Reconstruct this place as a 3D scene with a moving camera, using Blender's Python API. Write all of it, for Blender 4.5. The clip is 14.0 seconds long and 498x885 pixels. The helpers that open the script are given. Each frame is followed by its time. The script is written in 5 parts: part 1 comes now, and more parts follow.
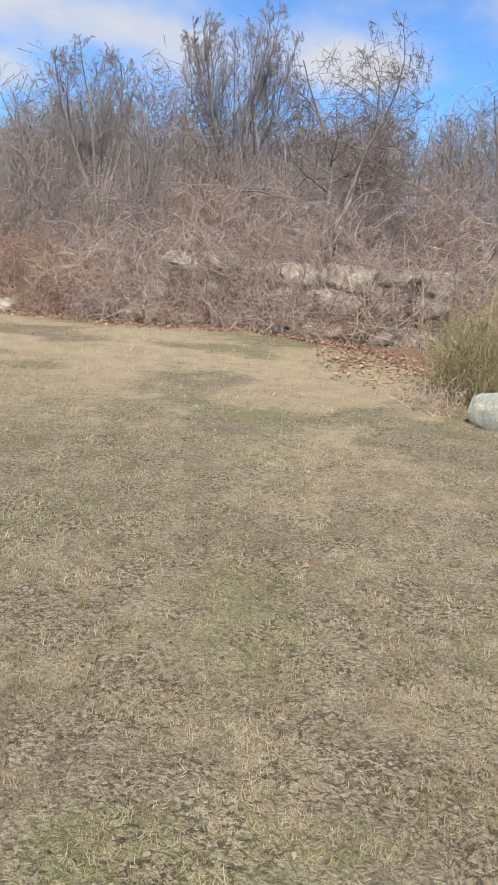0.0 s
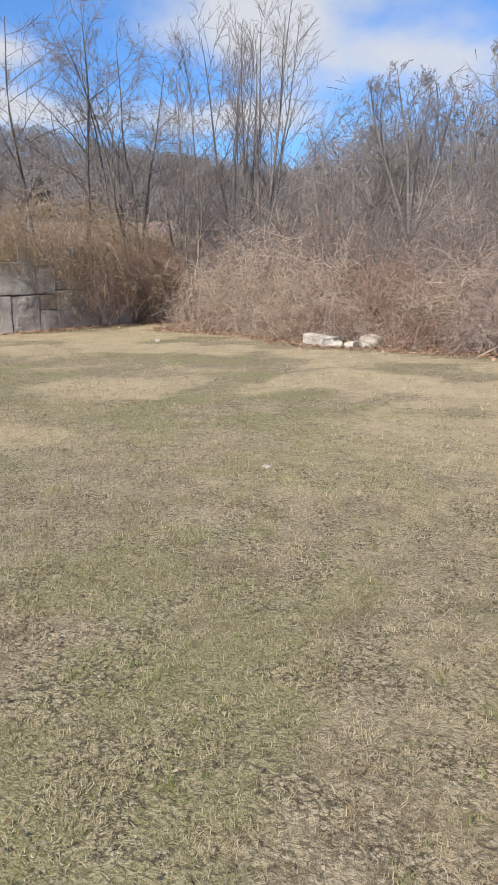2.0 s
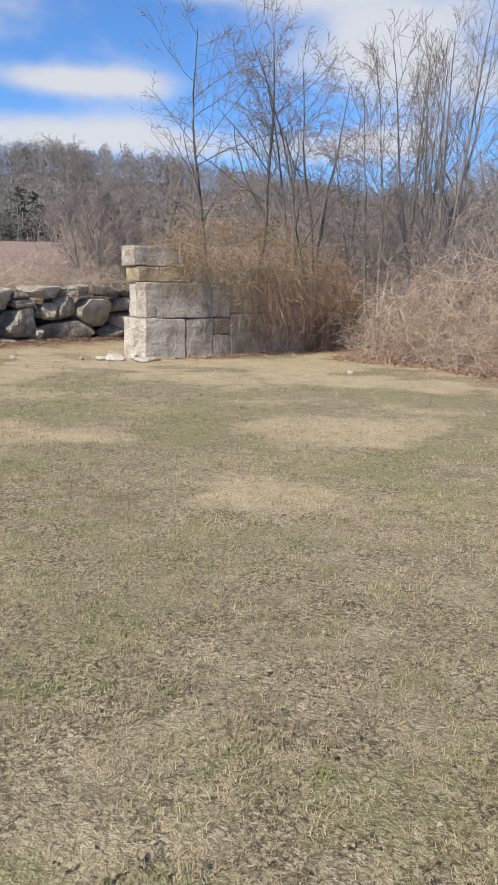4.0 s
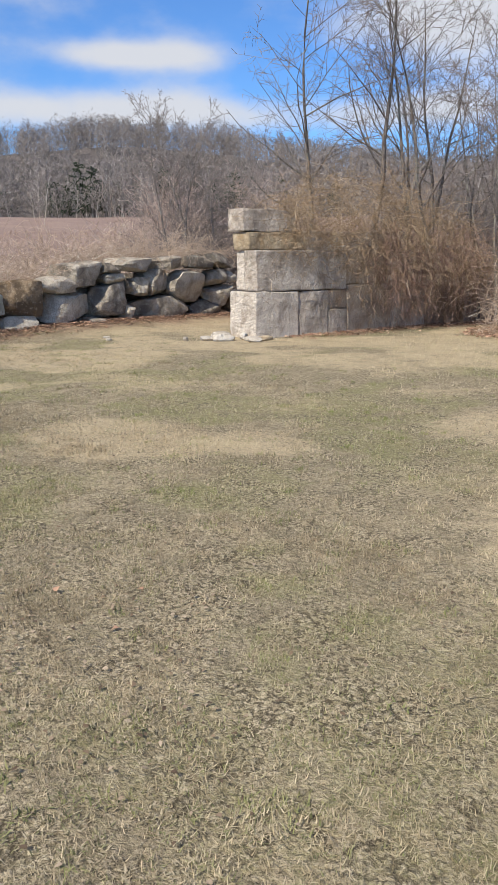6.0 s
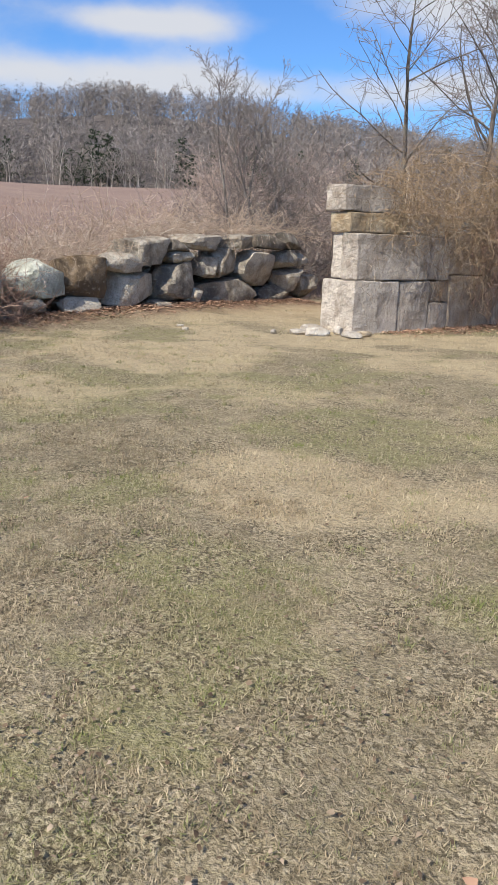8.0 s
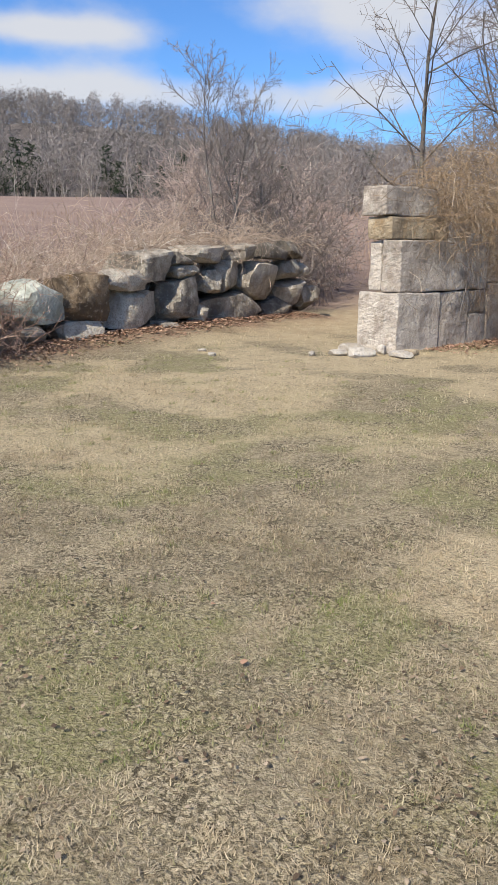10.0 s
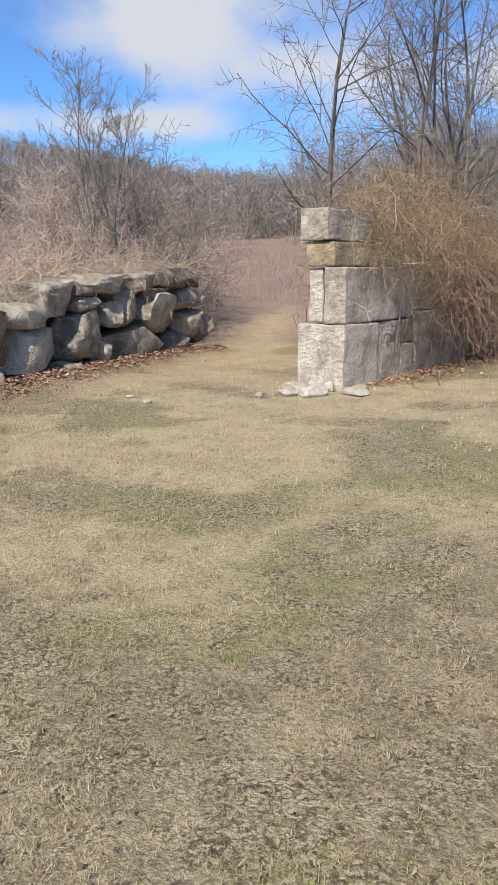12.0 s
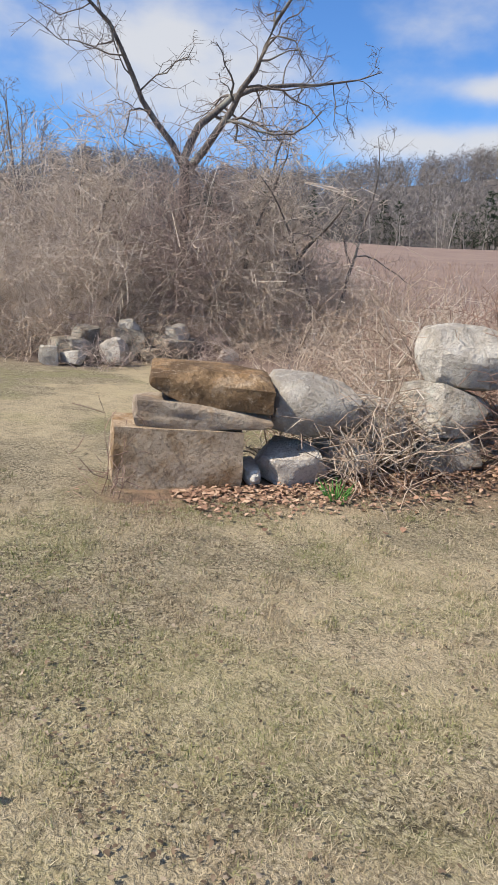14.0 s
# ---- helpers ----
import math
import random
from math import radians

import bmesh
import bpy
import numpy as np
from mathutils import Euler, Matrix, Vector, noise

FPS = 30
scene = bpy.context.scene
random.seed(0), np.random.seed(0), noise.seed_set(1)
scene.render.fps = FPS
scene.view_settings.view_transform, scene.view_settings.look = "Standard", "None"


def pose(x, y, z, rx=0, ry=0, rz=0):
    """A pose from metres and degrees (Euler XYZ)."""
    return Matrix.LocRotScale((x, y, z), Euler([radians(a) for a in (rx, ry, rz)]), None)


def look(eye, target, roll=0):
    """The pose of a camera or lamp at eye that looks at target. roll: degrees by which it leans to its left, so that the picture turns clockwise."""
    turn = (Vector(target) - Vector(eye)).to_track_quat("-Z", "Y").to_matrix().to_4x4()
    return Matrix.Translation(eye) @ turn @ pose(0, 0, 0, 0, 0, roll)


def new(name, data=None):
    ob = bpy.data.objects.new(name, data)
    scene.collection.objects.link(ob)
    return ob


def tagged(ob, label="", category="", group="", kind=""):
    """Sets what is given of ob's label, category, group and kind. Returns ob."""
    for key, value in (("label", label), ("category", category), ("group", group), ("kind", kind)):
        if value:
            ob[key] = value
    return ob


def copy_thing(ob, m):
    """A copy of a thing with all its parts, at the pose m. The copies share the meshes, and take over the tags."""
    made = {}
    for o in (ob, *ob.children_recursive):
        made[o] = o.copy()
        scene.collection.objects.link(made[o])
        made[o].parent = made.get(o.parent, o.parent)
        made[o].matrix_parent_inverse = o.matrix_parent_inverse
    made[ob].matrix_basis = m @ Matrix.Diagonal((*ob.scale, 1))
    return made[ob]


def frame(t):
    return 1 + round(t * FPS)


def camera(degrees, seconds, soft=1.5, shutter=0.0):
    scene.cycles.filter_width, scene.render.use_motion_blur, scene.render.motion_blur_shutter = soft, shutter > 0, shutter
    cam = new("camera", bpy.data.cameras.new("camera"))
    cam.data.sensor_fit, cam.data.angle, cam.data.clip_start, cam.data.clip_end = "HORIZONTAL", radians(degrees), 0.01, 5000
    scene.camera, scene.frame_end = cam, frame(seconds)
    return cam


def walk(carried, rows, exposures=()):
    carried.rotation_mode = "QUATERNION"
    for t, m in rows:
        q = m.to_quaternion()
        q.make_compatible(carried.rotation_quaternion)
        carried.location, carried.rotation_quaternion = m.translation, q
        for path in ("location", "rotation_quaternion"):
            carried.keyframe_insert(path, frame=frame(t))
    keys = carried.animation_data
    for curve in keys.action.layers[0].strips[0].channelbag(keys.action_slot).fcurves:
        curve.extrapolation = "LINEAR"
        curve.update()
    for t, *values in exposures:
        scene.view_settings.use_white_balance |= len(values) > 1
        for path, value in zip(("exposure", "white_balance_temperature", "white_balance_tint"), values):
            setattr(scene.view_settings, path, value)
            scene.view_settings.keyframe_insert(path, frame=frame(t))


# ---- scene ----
cam = camera(36.9, 14.0)
PATH = [
    (0, (0.753, -0.024, 1.601), (0.736, 1.912, 1.098), 4.3),
    (0.5, (0.271, 0.244, 1.585), (0.284, 2.183, 1.096), 3.6),
    (1, (-0.233, 0.459, 1.562), (-0.416, 2.393, 1.089), 3.2),
    (1.3, (-0.537, 0.586, 1.569), (-0.763, 2.516, 1.095), 2.8),
    (1.4, (-0.633, 0.633, 1.561), (-0.934, 2.552, 1.081), 2.1),
    (1.5, (-0.73, 0.69, 1.551), (-1.116, 2.594, 1.074), 1.5),
    (1.7, (-0.954, 0.84, 1.561), (-1.54, 2.693, 1.088), 0.0),
    (1.8, (-1.055, 0.887, 1.557), (-1.719, 2.715, 1.091), -0.1),
    (2, (-1.239, 0.953, 1.575), (-1.964, 2.758, 1.111), -0.2),
    (2.5, (-1.715, 1.122, 1.6), (-2.536, 2.899, 1.193), -0.3),
    (3, (-2.201, 1.315, 1.594), (-3.063, 3.081, 1.225), 0.4),
    (3.2, (-2.4, 1.378, 1.595), (-3.32, 3.116, 1.231), 1.0),
    (5.3, (-4.483, 2.296, 1.435), (-5.525, 3.937, 0.964), -0.2),
    (5.5, (-4.682, 2.399, 1.456), (-5.748, 4.026, 0.988), -0.7),
    (6, (-5.218, 2.559, 1.444), (-6.324, 4.157, 0.973), -0.3),
    (6.5, (-5.731, 2.716, 1.459), (-6.82, 4.318, 0.962), 0.4),
    (7, (-6.272, 2.855, 1.454), (-7.371, 4.451, 0.959), 0.4),
    (7.5, (-6.837, 2.978, 1.457), (-7.857, 4.617, 0.936), 1.4),
    (8, (-7.345, 3.08, 1.512), (-8.44, 4.668, 0.983), 2.0),
    (8.5, (-7.883, 3.144, 1.539), (-9.016, 4.706, 1.015), 1.4),
    (8.7, (-8.092, 3.17, 1.538), (-9.206, 4.746, 1.014), 1.8),
    (10.8, (-10.264, 3.755, 1.565), (-11.003, 5.547, 1.07), -0.5),
    (11, (-10.451, 3.811, 1.592), (-11.118, 5.632, 1.105), -0.3),
    (11.5, (-10.959, 4.008, 1.58), (-11.514, 5.874, 1.124), -0.0),
    (12, (-11.468, 4.193, 1.586), (-11.982, 6.074, 1.138), 0.1),
    (12.4, (-11.857, 4.288, 1.571), (-12.458, 6.143, 1.128), 0.4),
    (12.5, (-11.967, 4.295, 1.567), (-12.806, 6.055, 1.124), -2.1),
    (12.7, (-12.176, 4.33, 1.573), (-13.394, 5.854, 1.136), -1.7),
    (12.8, (-12.272, 4.349, 1.56), (-13.64, 5.744, 1.135), -1.9),
    (12.9, (-12.379, 4.34, 1.559), (-13.846, 5.634, 1.141), -1.1),
    (13, (-12.488, 4.34, 1.561), (-14.052, 5.514, 1.143), -0.4),
    (13.5, (-13.016, 4.47, 1.534), (-14.726, 5.422, 1.121), 2.3),
    (14, (-13.418, 4.669, 1.535), (-15.129, 5.617, 1.12), 3.3),
]
walk(cam, [(t, look(eye, target, roll)) for t, eye, target, roll in PATH])

# ---- light ----
SUN_AZ, SUN_EL = 187.0, 46.0          # compass turn from +y towards +x, height above the horizon
scene.view_settings.exposure = 0.42
world = bpy.data.worlds.new("world")
scene.world = world
world.use_nodes = True
wt = world.node_tree
wt.nodes.clear()


def wmath(op, a, b=0.0, c=0.0, clamp=False):
    n = wt.nodes.new("ShaderNodeMath")
    n.operation, n.use_clamp = op, clamp
    for i, v in enumerate((a, b, c)):
        if isinstance(v, (int, float)):
            n.inputs[i].default_value = v
        else:
            wt.links.new(v, n.inputs[i])
    return n.outputs[0]


def build_sky():
    sky = wt.nodes.new("ShaderNodeTexSky")
    sky.sky_type, sky.sun_disc = "NISHITA", False
    sky.sun_elevation, sky.sun_rotation = radians(SUN_EL), radians(SUN_AZ)
    sky.air_density, sky.dust_density, sky.ozone_density = 1.0, 0.3, 2.5
    hue = wt.nodes.new("ShaderNodeMix")
    hue.data_type, hue.blend_type = "RGBA", "MULTIPLY"
    hue.inputs[0].default_value, hue.inputs[7].default_value = 1.0, (0.63, 0.98, 1.42, 1)
    wt.links.new(sky.outputs[0], hue.inputs[6])
    clear = wt.nodes.new("ShaderNodeBackground")
    clear.inputs[1].default_value = 0.092
    wt.links.new(hue.outputs[2], clear.inputs[0])
    co = wt.nodes.new("ShaderNodeTexCoord")
    sep = wt.nodes.new("ShaderNodeSeparateXYZ")
    wt.links.new(co.outputs["Generated"], sep.inputs[0])
    stretch = wt.nodes.new("ShaderNodeMapping")
    stretch.inputs["Scale"].default_value = (1, 1, 1.9)
    wt.links.new(co.outputs["Generated"], stretch.inputs[0])
    nz = wt.nodes.new("ShaderNodeTexNoise")
    nz.inputs["Scale"].default_value, nz.inputs["Detail"].default_value = 4.6, 8.0
    nz.inputs["Roughness"].default_value = 0.52
    wt.links.new(stretch.outputs[0], nz.inputs["Vector"])
    warp = wmath("SUBTRACT", nz.outputs["Fac"], 0.5)
    az = wmath("MULTIPLY", wmath("ARCTAN2", wmath("MULTIPLY", sep.outputs[0], -1.0), sep.outputs[1]), 57.3)
    el = wmath("MULTIPLY", wmath("ARCSINE", sep.outputs[2]), 57.3)
    # broad fair-weather banks: bearing, height, half width, half height
    banks = [(66, 13.5, 13, 4.6), (43, 13.7, 7, 0.9), (48, 10.2, 11, 1.5), (19, 16, 8, 4.2), (34, 20.5, 17, 1.8),
             (8, 13.2, 6, 2.8), (-5, 12.3, 4.5, 1.4), (27, 10.0, 12, 1.4), (100, 25, 16, 7), (-40, 22, 15, 6), (170, 35, 40, 12)]
    total = None
    for a, e, ra, re in banks:
        u = wmath("DIVIDE", wmath("SUBTRACT", az, float(a)), float(ra))
        v = wmath("DIVIDE", wmath("SUBTRACT", el, float(e)), float(re))
        q = wmath("ADD", wmath("MULTIPLY", u, u), wmath("MULTIPLY", v, v))
        g = wmath("POWER", 2.718, wmath("MULTIPLY", q, -1.0))
        total = g if total is None else wmath("ADD", total, g)
    high = wt.nodes.new("ShaderNodeMapRange")      # unseen broken cloud overhead, added for brighter, less blue fill light
    high.inputs["From Min"].default_value, high.inputs["From Max"].default_value = 22.0, 34.0
    high.inputs["To Max"].default_value = 0.55
    wt.links.new(el, high.inputs["Value"])
    total = wmath("ADD", total, high.outputs[0])
    dens = wmath("ADD", total, wmath("MULTIPLY", warp, 2.3))
    ramp = wt.nodes.new("ShaderNodeMapRange")
    ramp.interpolation_type = "SMOOTHSTEP"
    ramp.inputs["From Min"].default_value, ramp.inputs["From Max"].default_value = 0.15, 1.05
    wt.links.new(dens, ramp.inputs["Value"])
    low = wt.nodes.new("ShaderNodeMapRange")
    low.inputs["From Min"].default_value, low.inputs["From Max"].default_value = -1.0, 3.0
    wt.links.new(el, low.inputs["Value"])
    mask = wmath("MULTIPLY", wmath("MULTIPLY", ramp.outputs[0], low.outputs[0]), 0.94)
    cloud = wt.nodes.new("ShaderNodeBackground")
    cloud.inputs[0].default_value, cloud.inputs[1].default_value = (0.93, 0.95, 1.0, 1), 0.58
    mix = wt.nodes.new("ShaderNodeMixShader")
    wt.links.new(mask, mix.inputs[0])
    wt.links.new(clear.outputs[0], mix.inputs[1])
    wt.links.new(cloud.outputs[0], mix.inputs[2])
    out = wt.nodes.new("ShaderNodeOutputWorld")
    wt.links.new(mix.outputs[0], out.inputs[0])


build_sky()
sun = new("sun", bpy.data.lights.new("sun", "SUN"))
sun.data.energy, sun.data.angle, sun.data.color = 5.0, radians(0.55), (1.0, 0.915, 0.77)
sa, se = radians(SUN_AZ), radians(SUN_EL)
SUNWARD = Vector((math.sin(sa) * math.cos(se), math.cos(sa) * math.cos(se), math.sin(se)))
sun.matrix_world = look(SUNWARD * 60, (0, 0, 0))


# ---- materials ----
class Mat:
    """A node material under construction."""

    def __init__(self, name, rough=0.9):
        self.m = bpy.data.materials.new(name)
        self.m.use_nodes = True
        self.t = self.m.node_tree
        self.b = self.t.nodes["Principled BSDF"]
        self.b.inputs["Roughness"].default_value = rough
        self.b.inputs["Specular IOR Level"].default_value = 0.25
        self.co = self.t.nodes.new("ShaderNodeTexCoord").outputs["Object"]

    def put(self, v, socket):
        if isinstance(v, (int, float)):
            socket.default_value = v
        elif isinstance(v, tuple):
            socket.default_value = v if len(v) == 4 else (*v, 1)
        else:
            self.t.links.new(v, socket)

    def noise(self, scale, detail=5.0, rough=0.6, stretch=None, distort=0.0):
        n = self.t.nodes.new("ShaderNodeTexNoise")
        n.inputs["Scale"].default_value, n.inputs["Detail"].default_value = scale, detail
        n.inputs["Roughness"].default_value, n.inputs["Distortion"].default_value = rough, distort
        src = self.co
        if stretch:
            mp = self.t.nodes.new("ShaderNodeMapping")
            mp.inputs["Scale"].default_value = stretch
            self.t.links.new(src, mp.inputs[0])
            src = mp.outputs[0]
        self.t.links.new(src, n.inputs["Vector"])
        return n.outputs["Fac"]

    def flakes(self, scale, warp=0.35):
        """Irregular cells: distance from each one's middle, and a random value for each."""
        n = self.t.nodes.new("ShaderNodeTexVoronoi")
        n.inputs["Scale"].default_value = scale
        n.voronoi_dimensions = "2D"
        w = self.t.nodes.new("ShaderNodeTexNoise")
        w.inputs["Scale"].default_value, w.inputs["Detail"].default_value = scale * 0.9, 4.0
        self.t.links.new(self.co, w.inputs["Vector"])
        add = self.t.nodes.new("ShaderNodeVectorMath")
        add.operation = "MULTIPLY_ADD"
        add.inputs[1].default_value = (warp * 8 / scale,) * 3
        self.t.links.new(w.outputs["Color"], add.inputs[0])
        self.t.links.new(self.co, add.inputs[2])
        self.t.links.new(add.outputs[0], n.inputs["Vector"])
        sep = self.t.nodes.new("ShaderNodeSeparateColor")
        self.t.links.new(n.outputs["Color"], sep.inputs[0])
        return n.outputs["Distance"], sep.outputs[0]

    def step(self, v, lo, hi):
        n = self.t.nodes.new("ShaderNodeMapRange")
        n.interpolation_type = "SMOOTHSTEP"
        n.inputs["From Min"].default_value, n.inputs["From Max"].default_value = lo, hi
        self.put(v, n.inputs["Value"])
        return n.outputs[0]

    def math(self, op, a, b=0.0):
        n = self.t.nodes.new("ShaderNodeMath")
        n.operation = op
        self.put(a, n.inputs[0]), self.put(b, n.inputs[1])
        return n.outputs[0]

    def mix(self, f, a, b, mode="MIX"):
        n = self.t.nodes.new("ShaderNodeMix")
        n.data_type, n.blend_type = "RGBA", mode
        self.put(f, n.inputs[0]), self.put(a, n.inputs[6]), self.put(b, n.inputs[7])
        return n.outputs[2]

    def ramp(self, v, stops):
        n = self.t.nodes.new("ShaderNodeValToRGB")
        e = n.color_ramp.elements
        while len(e) < len(stops):
            e.new(0.5)
        for el, (p, c) in zip(e, stops):
            el.position, el.color = p, (*c, 1)
        self.put(v, n.inputs[0])
        return n.outputs[0]

    def island(self):
        return self.t.nodes.new("ShaderNodeNewGeometry").outputs["Random Per Island"]

    def each(self):
        return self.t.nodes.new("ShaderNodeObjectInfo").outputs["Random"]

    def attr(self, name):
        n = self.t.nodes.new("ShaderNodeAttribute")
        n.attribute_name = name
        return n.outputs["Fac"]

    def done(self, colour, bump=None, strength=0.5, dist=0.02, rough=None):
        self.put(colour, self.b.inputs["Base Color"])
        if rough is not None:
            self.put(rough, self.b.inputs["Roughness"])
        if bump is not None:
            n = self.t.nodes.new("ShaderNodeBump")
            n.inputs["Strength"].default_value, n.inputs["Distance"].default_value = strength, dist
            self.put(bump, n.inputs["Height"])
            self.t.links.new(n.outputs[0], self.b.inputs["Normal"])
        return self.m


def lawn_patches(k):
    """Colour of winter turf by place: olive, grey-brown and bleached straw patches."""
    c = k.mix(k.step(k.noise(1.9, 6, 0.72), 0.43, 0.57), (0.180, 0.152, 0.096), (0.330, 0.276, 0.182))
    c = k.mix(k.math("MULTIPLY", k.step(k.noise(4.5, 6, 0.75), 0.46, 0.62), 0.65), c, (0.112, 0.092, 0.066))
    c = k.mix(k.math("MULTIPLY", k.step(k.math("ADD", k.attr("green"), k.math("SUBTRACT", k.noise(9, 6, 0.75), 0.5)), 0.10, 0.62), 0.85), c, (0.150, 0.160, 0.050))
    edge = k.step(k.math("ADD", k.attr("straw"), k.math("MULTIPLY", k.math("SUBTRACT", k.noise(7, 6, 0.75), 0.5), 1.5)), 0.08, 1.0)
    c = k.mix(k.math("MULTIPLY", edge, 0.85), c, (0.485, 0.392, 0.252))
    return c


def strands(k, turn, scale):
    """Streaks of lying grass in one direction."""
    a = k.t.nodes.new("ShaderNodeMapping")
    a.inputs["Rotation"].default_value = (0, 0, radians(turn))
    k.t.links.new(k.co, a.inputs[0])
    b = k.t.nodes.new("ShaderNodeMapping")
    b.inputs["Scale"].default_value = (1, 5.5, 1)
    k.t.links.new(a.outputs[0], b.inputs[0])
    n = k.t.nodes.new("ShaderNodeTexNoise")
    n.inputs["Scale"].default_value, n.inputs["Detail"].default_value = scale, 3.0
    n.inputs["Distortion"].default_value = 0.9
    k.t.links.new(b.outputs[0], n.inputs["Vector"])
    return n.outputs["Fac"]


def ground_material():
    k = Mat("ground", 0.95)
    lawn = lawn_patches(k)
    bleached = k.step(k.math("ADD", k.attr("straw"), k.math("MULTIPLY", k.math("SUBTRACT", k.noise(7, 6, 0.75), 0.5), 1.5)), 0.32, 0.66)
    lit = k.math("MAXIMUM", k.math("MAXIMUM", strands(k, 15, 34), strands(k, 75, 40)), strands(k, 135, 31))
    calm = k.math("SUBTRACT", 1.0, k.math("MULTIPLY", bleached, 0.48))
    rough_patch = k.math("MULTIPLY", calm, k.math("ADD", 0.45, k.math("MULTIPLY", k.step(k.noise(2.3, 6, 0.75), 0.44, 0.58), 0.55)))
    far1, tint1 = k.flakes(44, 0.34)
    far2, tint2 = k.flakes(92, 0.30)
    # matted clumps of many tones, the shade in thatch hollows between them painted dark
    tone = k.ramp(tint1, [(0.0, (0.125, 0.098, 0.064)), (0.25, (0.255, 0.208, 0.138)), (0.6, (0.385, 0.325, 0.222)), (0.85, (0.265, 0.245, 0.115)), (1.0, (0.50, 0.43, 0.31))])
    lawn = k.mix(k.math("MULTIPLY", rough_patch, 0.42), lawn, tone)
    scrap = k.ramp(tint2, [(0.0, (0.065, 0.048, 0.030)), (0.16, (0.19, 0.15, 0.098)), (0.7, (0.40, 0.337, 0.230)), (1.0, (0.58, 0.50, 0.372))])
    lawn = k.mix(k.math("MULTIPLY", rough_patch, 0.50), lawn, scrap)
    hollow_shade = k.math("MULTIPLY", k.step(k.math("ADD", far1, k.math("MULTIPLY", k.noise(33, 7, 0.82, None, 0.9), 2.2)), 1.50, 1.68), rough_patch)
    lawn = k.mix(k.math("MULTIPLY", hollow_shade, 0.85), lawn, (0.058, 0.046, 0.027))
    # coarser gap shade and dark tufts, both painted in one deep brown
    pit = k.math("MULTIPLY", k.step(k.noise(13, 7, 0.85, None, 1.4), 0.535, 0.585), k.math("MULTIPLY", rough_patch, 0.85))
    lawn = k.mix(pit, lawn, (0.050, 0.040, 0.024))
    lawn = k.mix(k.math("MULTIPLY", k.step(lit, 0.58, 0.68), 0.42), lawn, (0.42, 0.365, 0.262))
    fine = k.math("ADD", k.math("SUBTRACT", lit, far1), k.noise(70, 4, 0.7))
    field = k.mix(k.step(k.noise(0.25, 6, 0.65), 0.35, 0.65), (0.235, 0.172, 0.145), (0.195, 0.138, 0.122))
    field = k.mix(k.math("MULTIPLY", k.step(k.noise(3.0, 6, 0.7), 0.45, 0.7), 0.5), field, (0.29, 0.22, 0.17))
    earth = k.mix(k.step(k.noise(9, 6, 0.7), 0.35, 0.65), (0.150, 0.100, 0.072), (0.30, 0.195, 0.13))
    bare = k.mix(k.step(k.noise(5, 6, 0.7), 0.35, 0.7), (0.33, 0.25, 0.16), (0.44, 0.36, 0.245))
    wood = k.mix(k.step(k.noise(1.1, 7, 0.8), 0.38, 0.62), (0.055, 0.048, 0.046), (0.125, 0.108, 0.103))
    c = k.mix(k.attr("field"), lawn, field)
    c = k.mix(k.attr("bare"), c, bare)
    c = k.mix(k.attr("earth"), c, earth)
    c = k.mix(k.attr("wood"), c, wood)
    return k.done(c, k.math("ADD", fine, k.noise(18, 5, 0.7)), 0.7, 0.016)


def grass_material():
    k = Mat("grass_blade", 0.7)
    base = lawn_patches(k)
    tint = k.ramp(k.attr("tone"), [(0.0, (0.085, 0.065, 0.042)), (0.16, (0.22, 0.165, 0.105)), (0.40, (0.42, 0.345, 0.235)),
                                   (0.68, (0.54, 0.465, 0.335)), (0.74, (0.115, 0.150, 0.04)), (0.90, (0.20, 0.215, 0.08)), (1.0, (0.50, 0.43, 0.31))])
    return k.done(k.mix(0.62, base, tint))


def twig_material(name, dark, mid, pale, rough=0.85):
    k = Mat(name, rough)
    c = k.ramp(k.island(), [(0.0, dark), (0.45, mid), (0.85, mid), (1.0, pale)])
    c = k.mix(k.math("MULTIPLY", k.step(k.noise(6, 4, 0.6), 0.4, 0.65), 0.4), c, dark)
    return k.done(c)


def bark_material(name, dark, pale):
    k = Mat(name, 0.92)
    n = k.noise(9, 6, 0.7, (3, 3, 0.6))
    c = k.mix(k.step(n, 0.35, 0.68), dark, pale)
    c = k.mix(k.math("MULTIPLY", k.step(k.noise(2.2, 4, 0.6), 0.52, 0.68), 0.5), c, (0.33, 0.34, 0.29))
    return k.done(c, n, 0.6, 0.02)


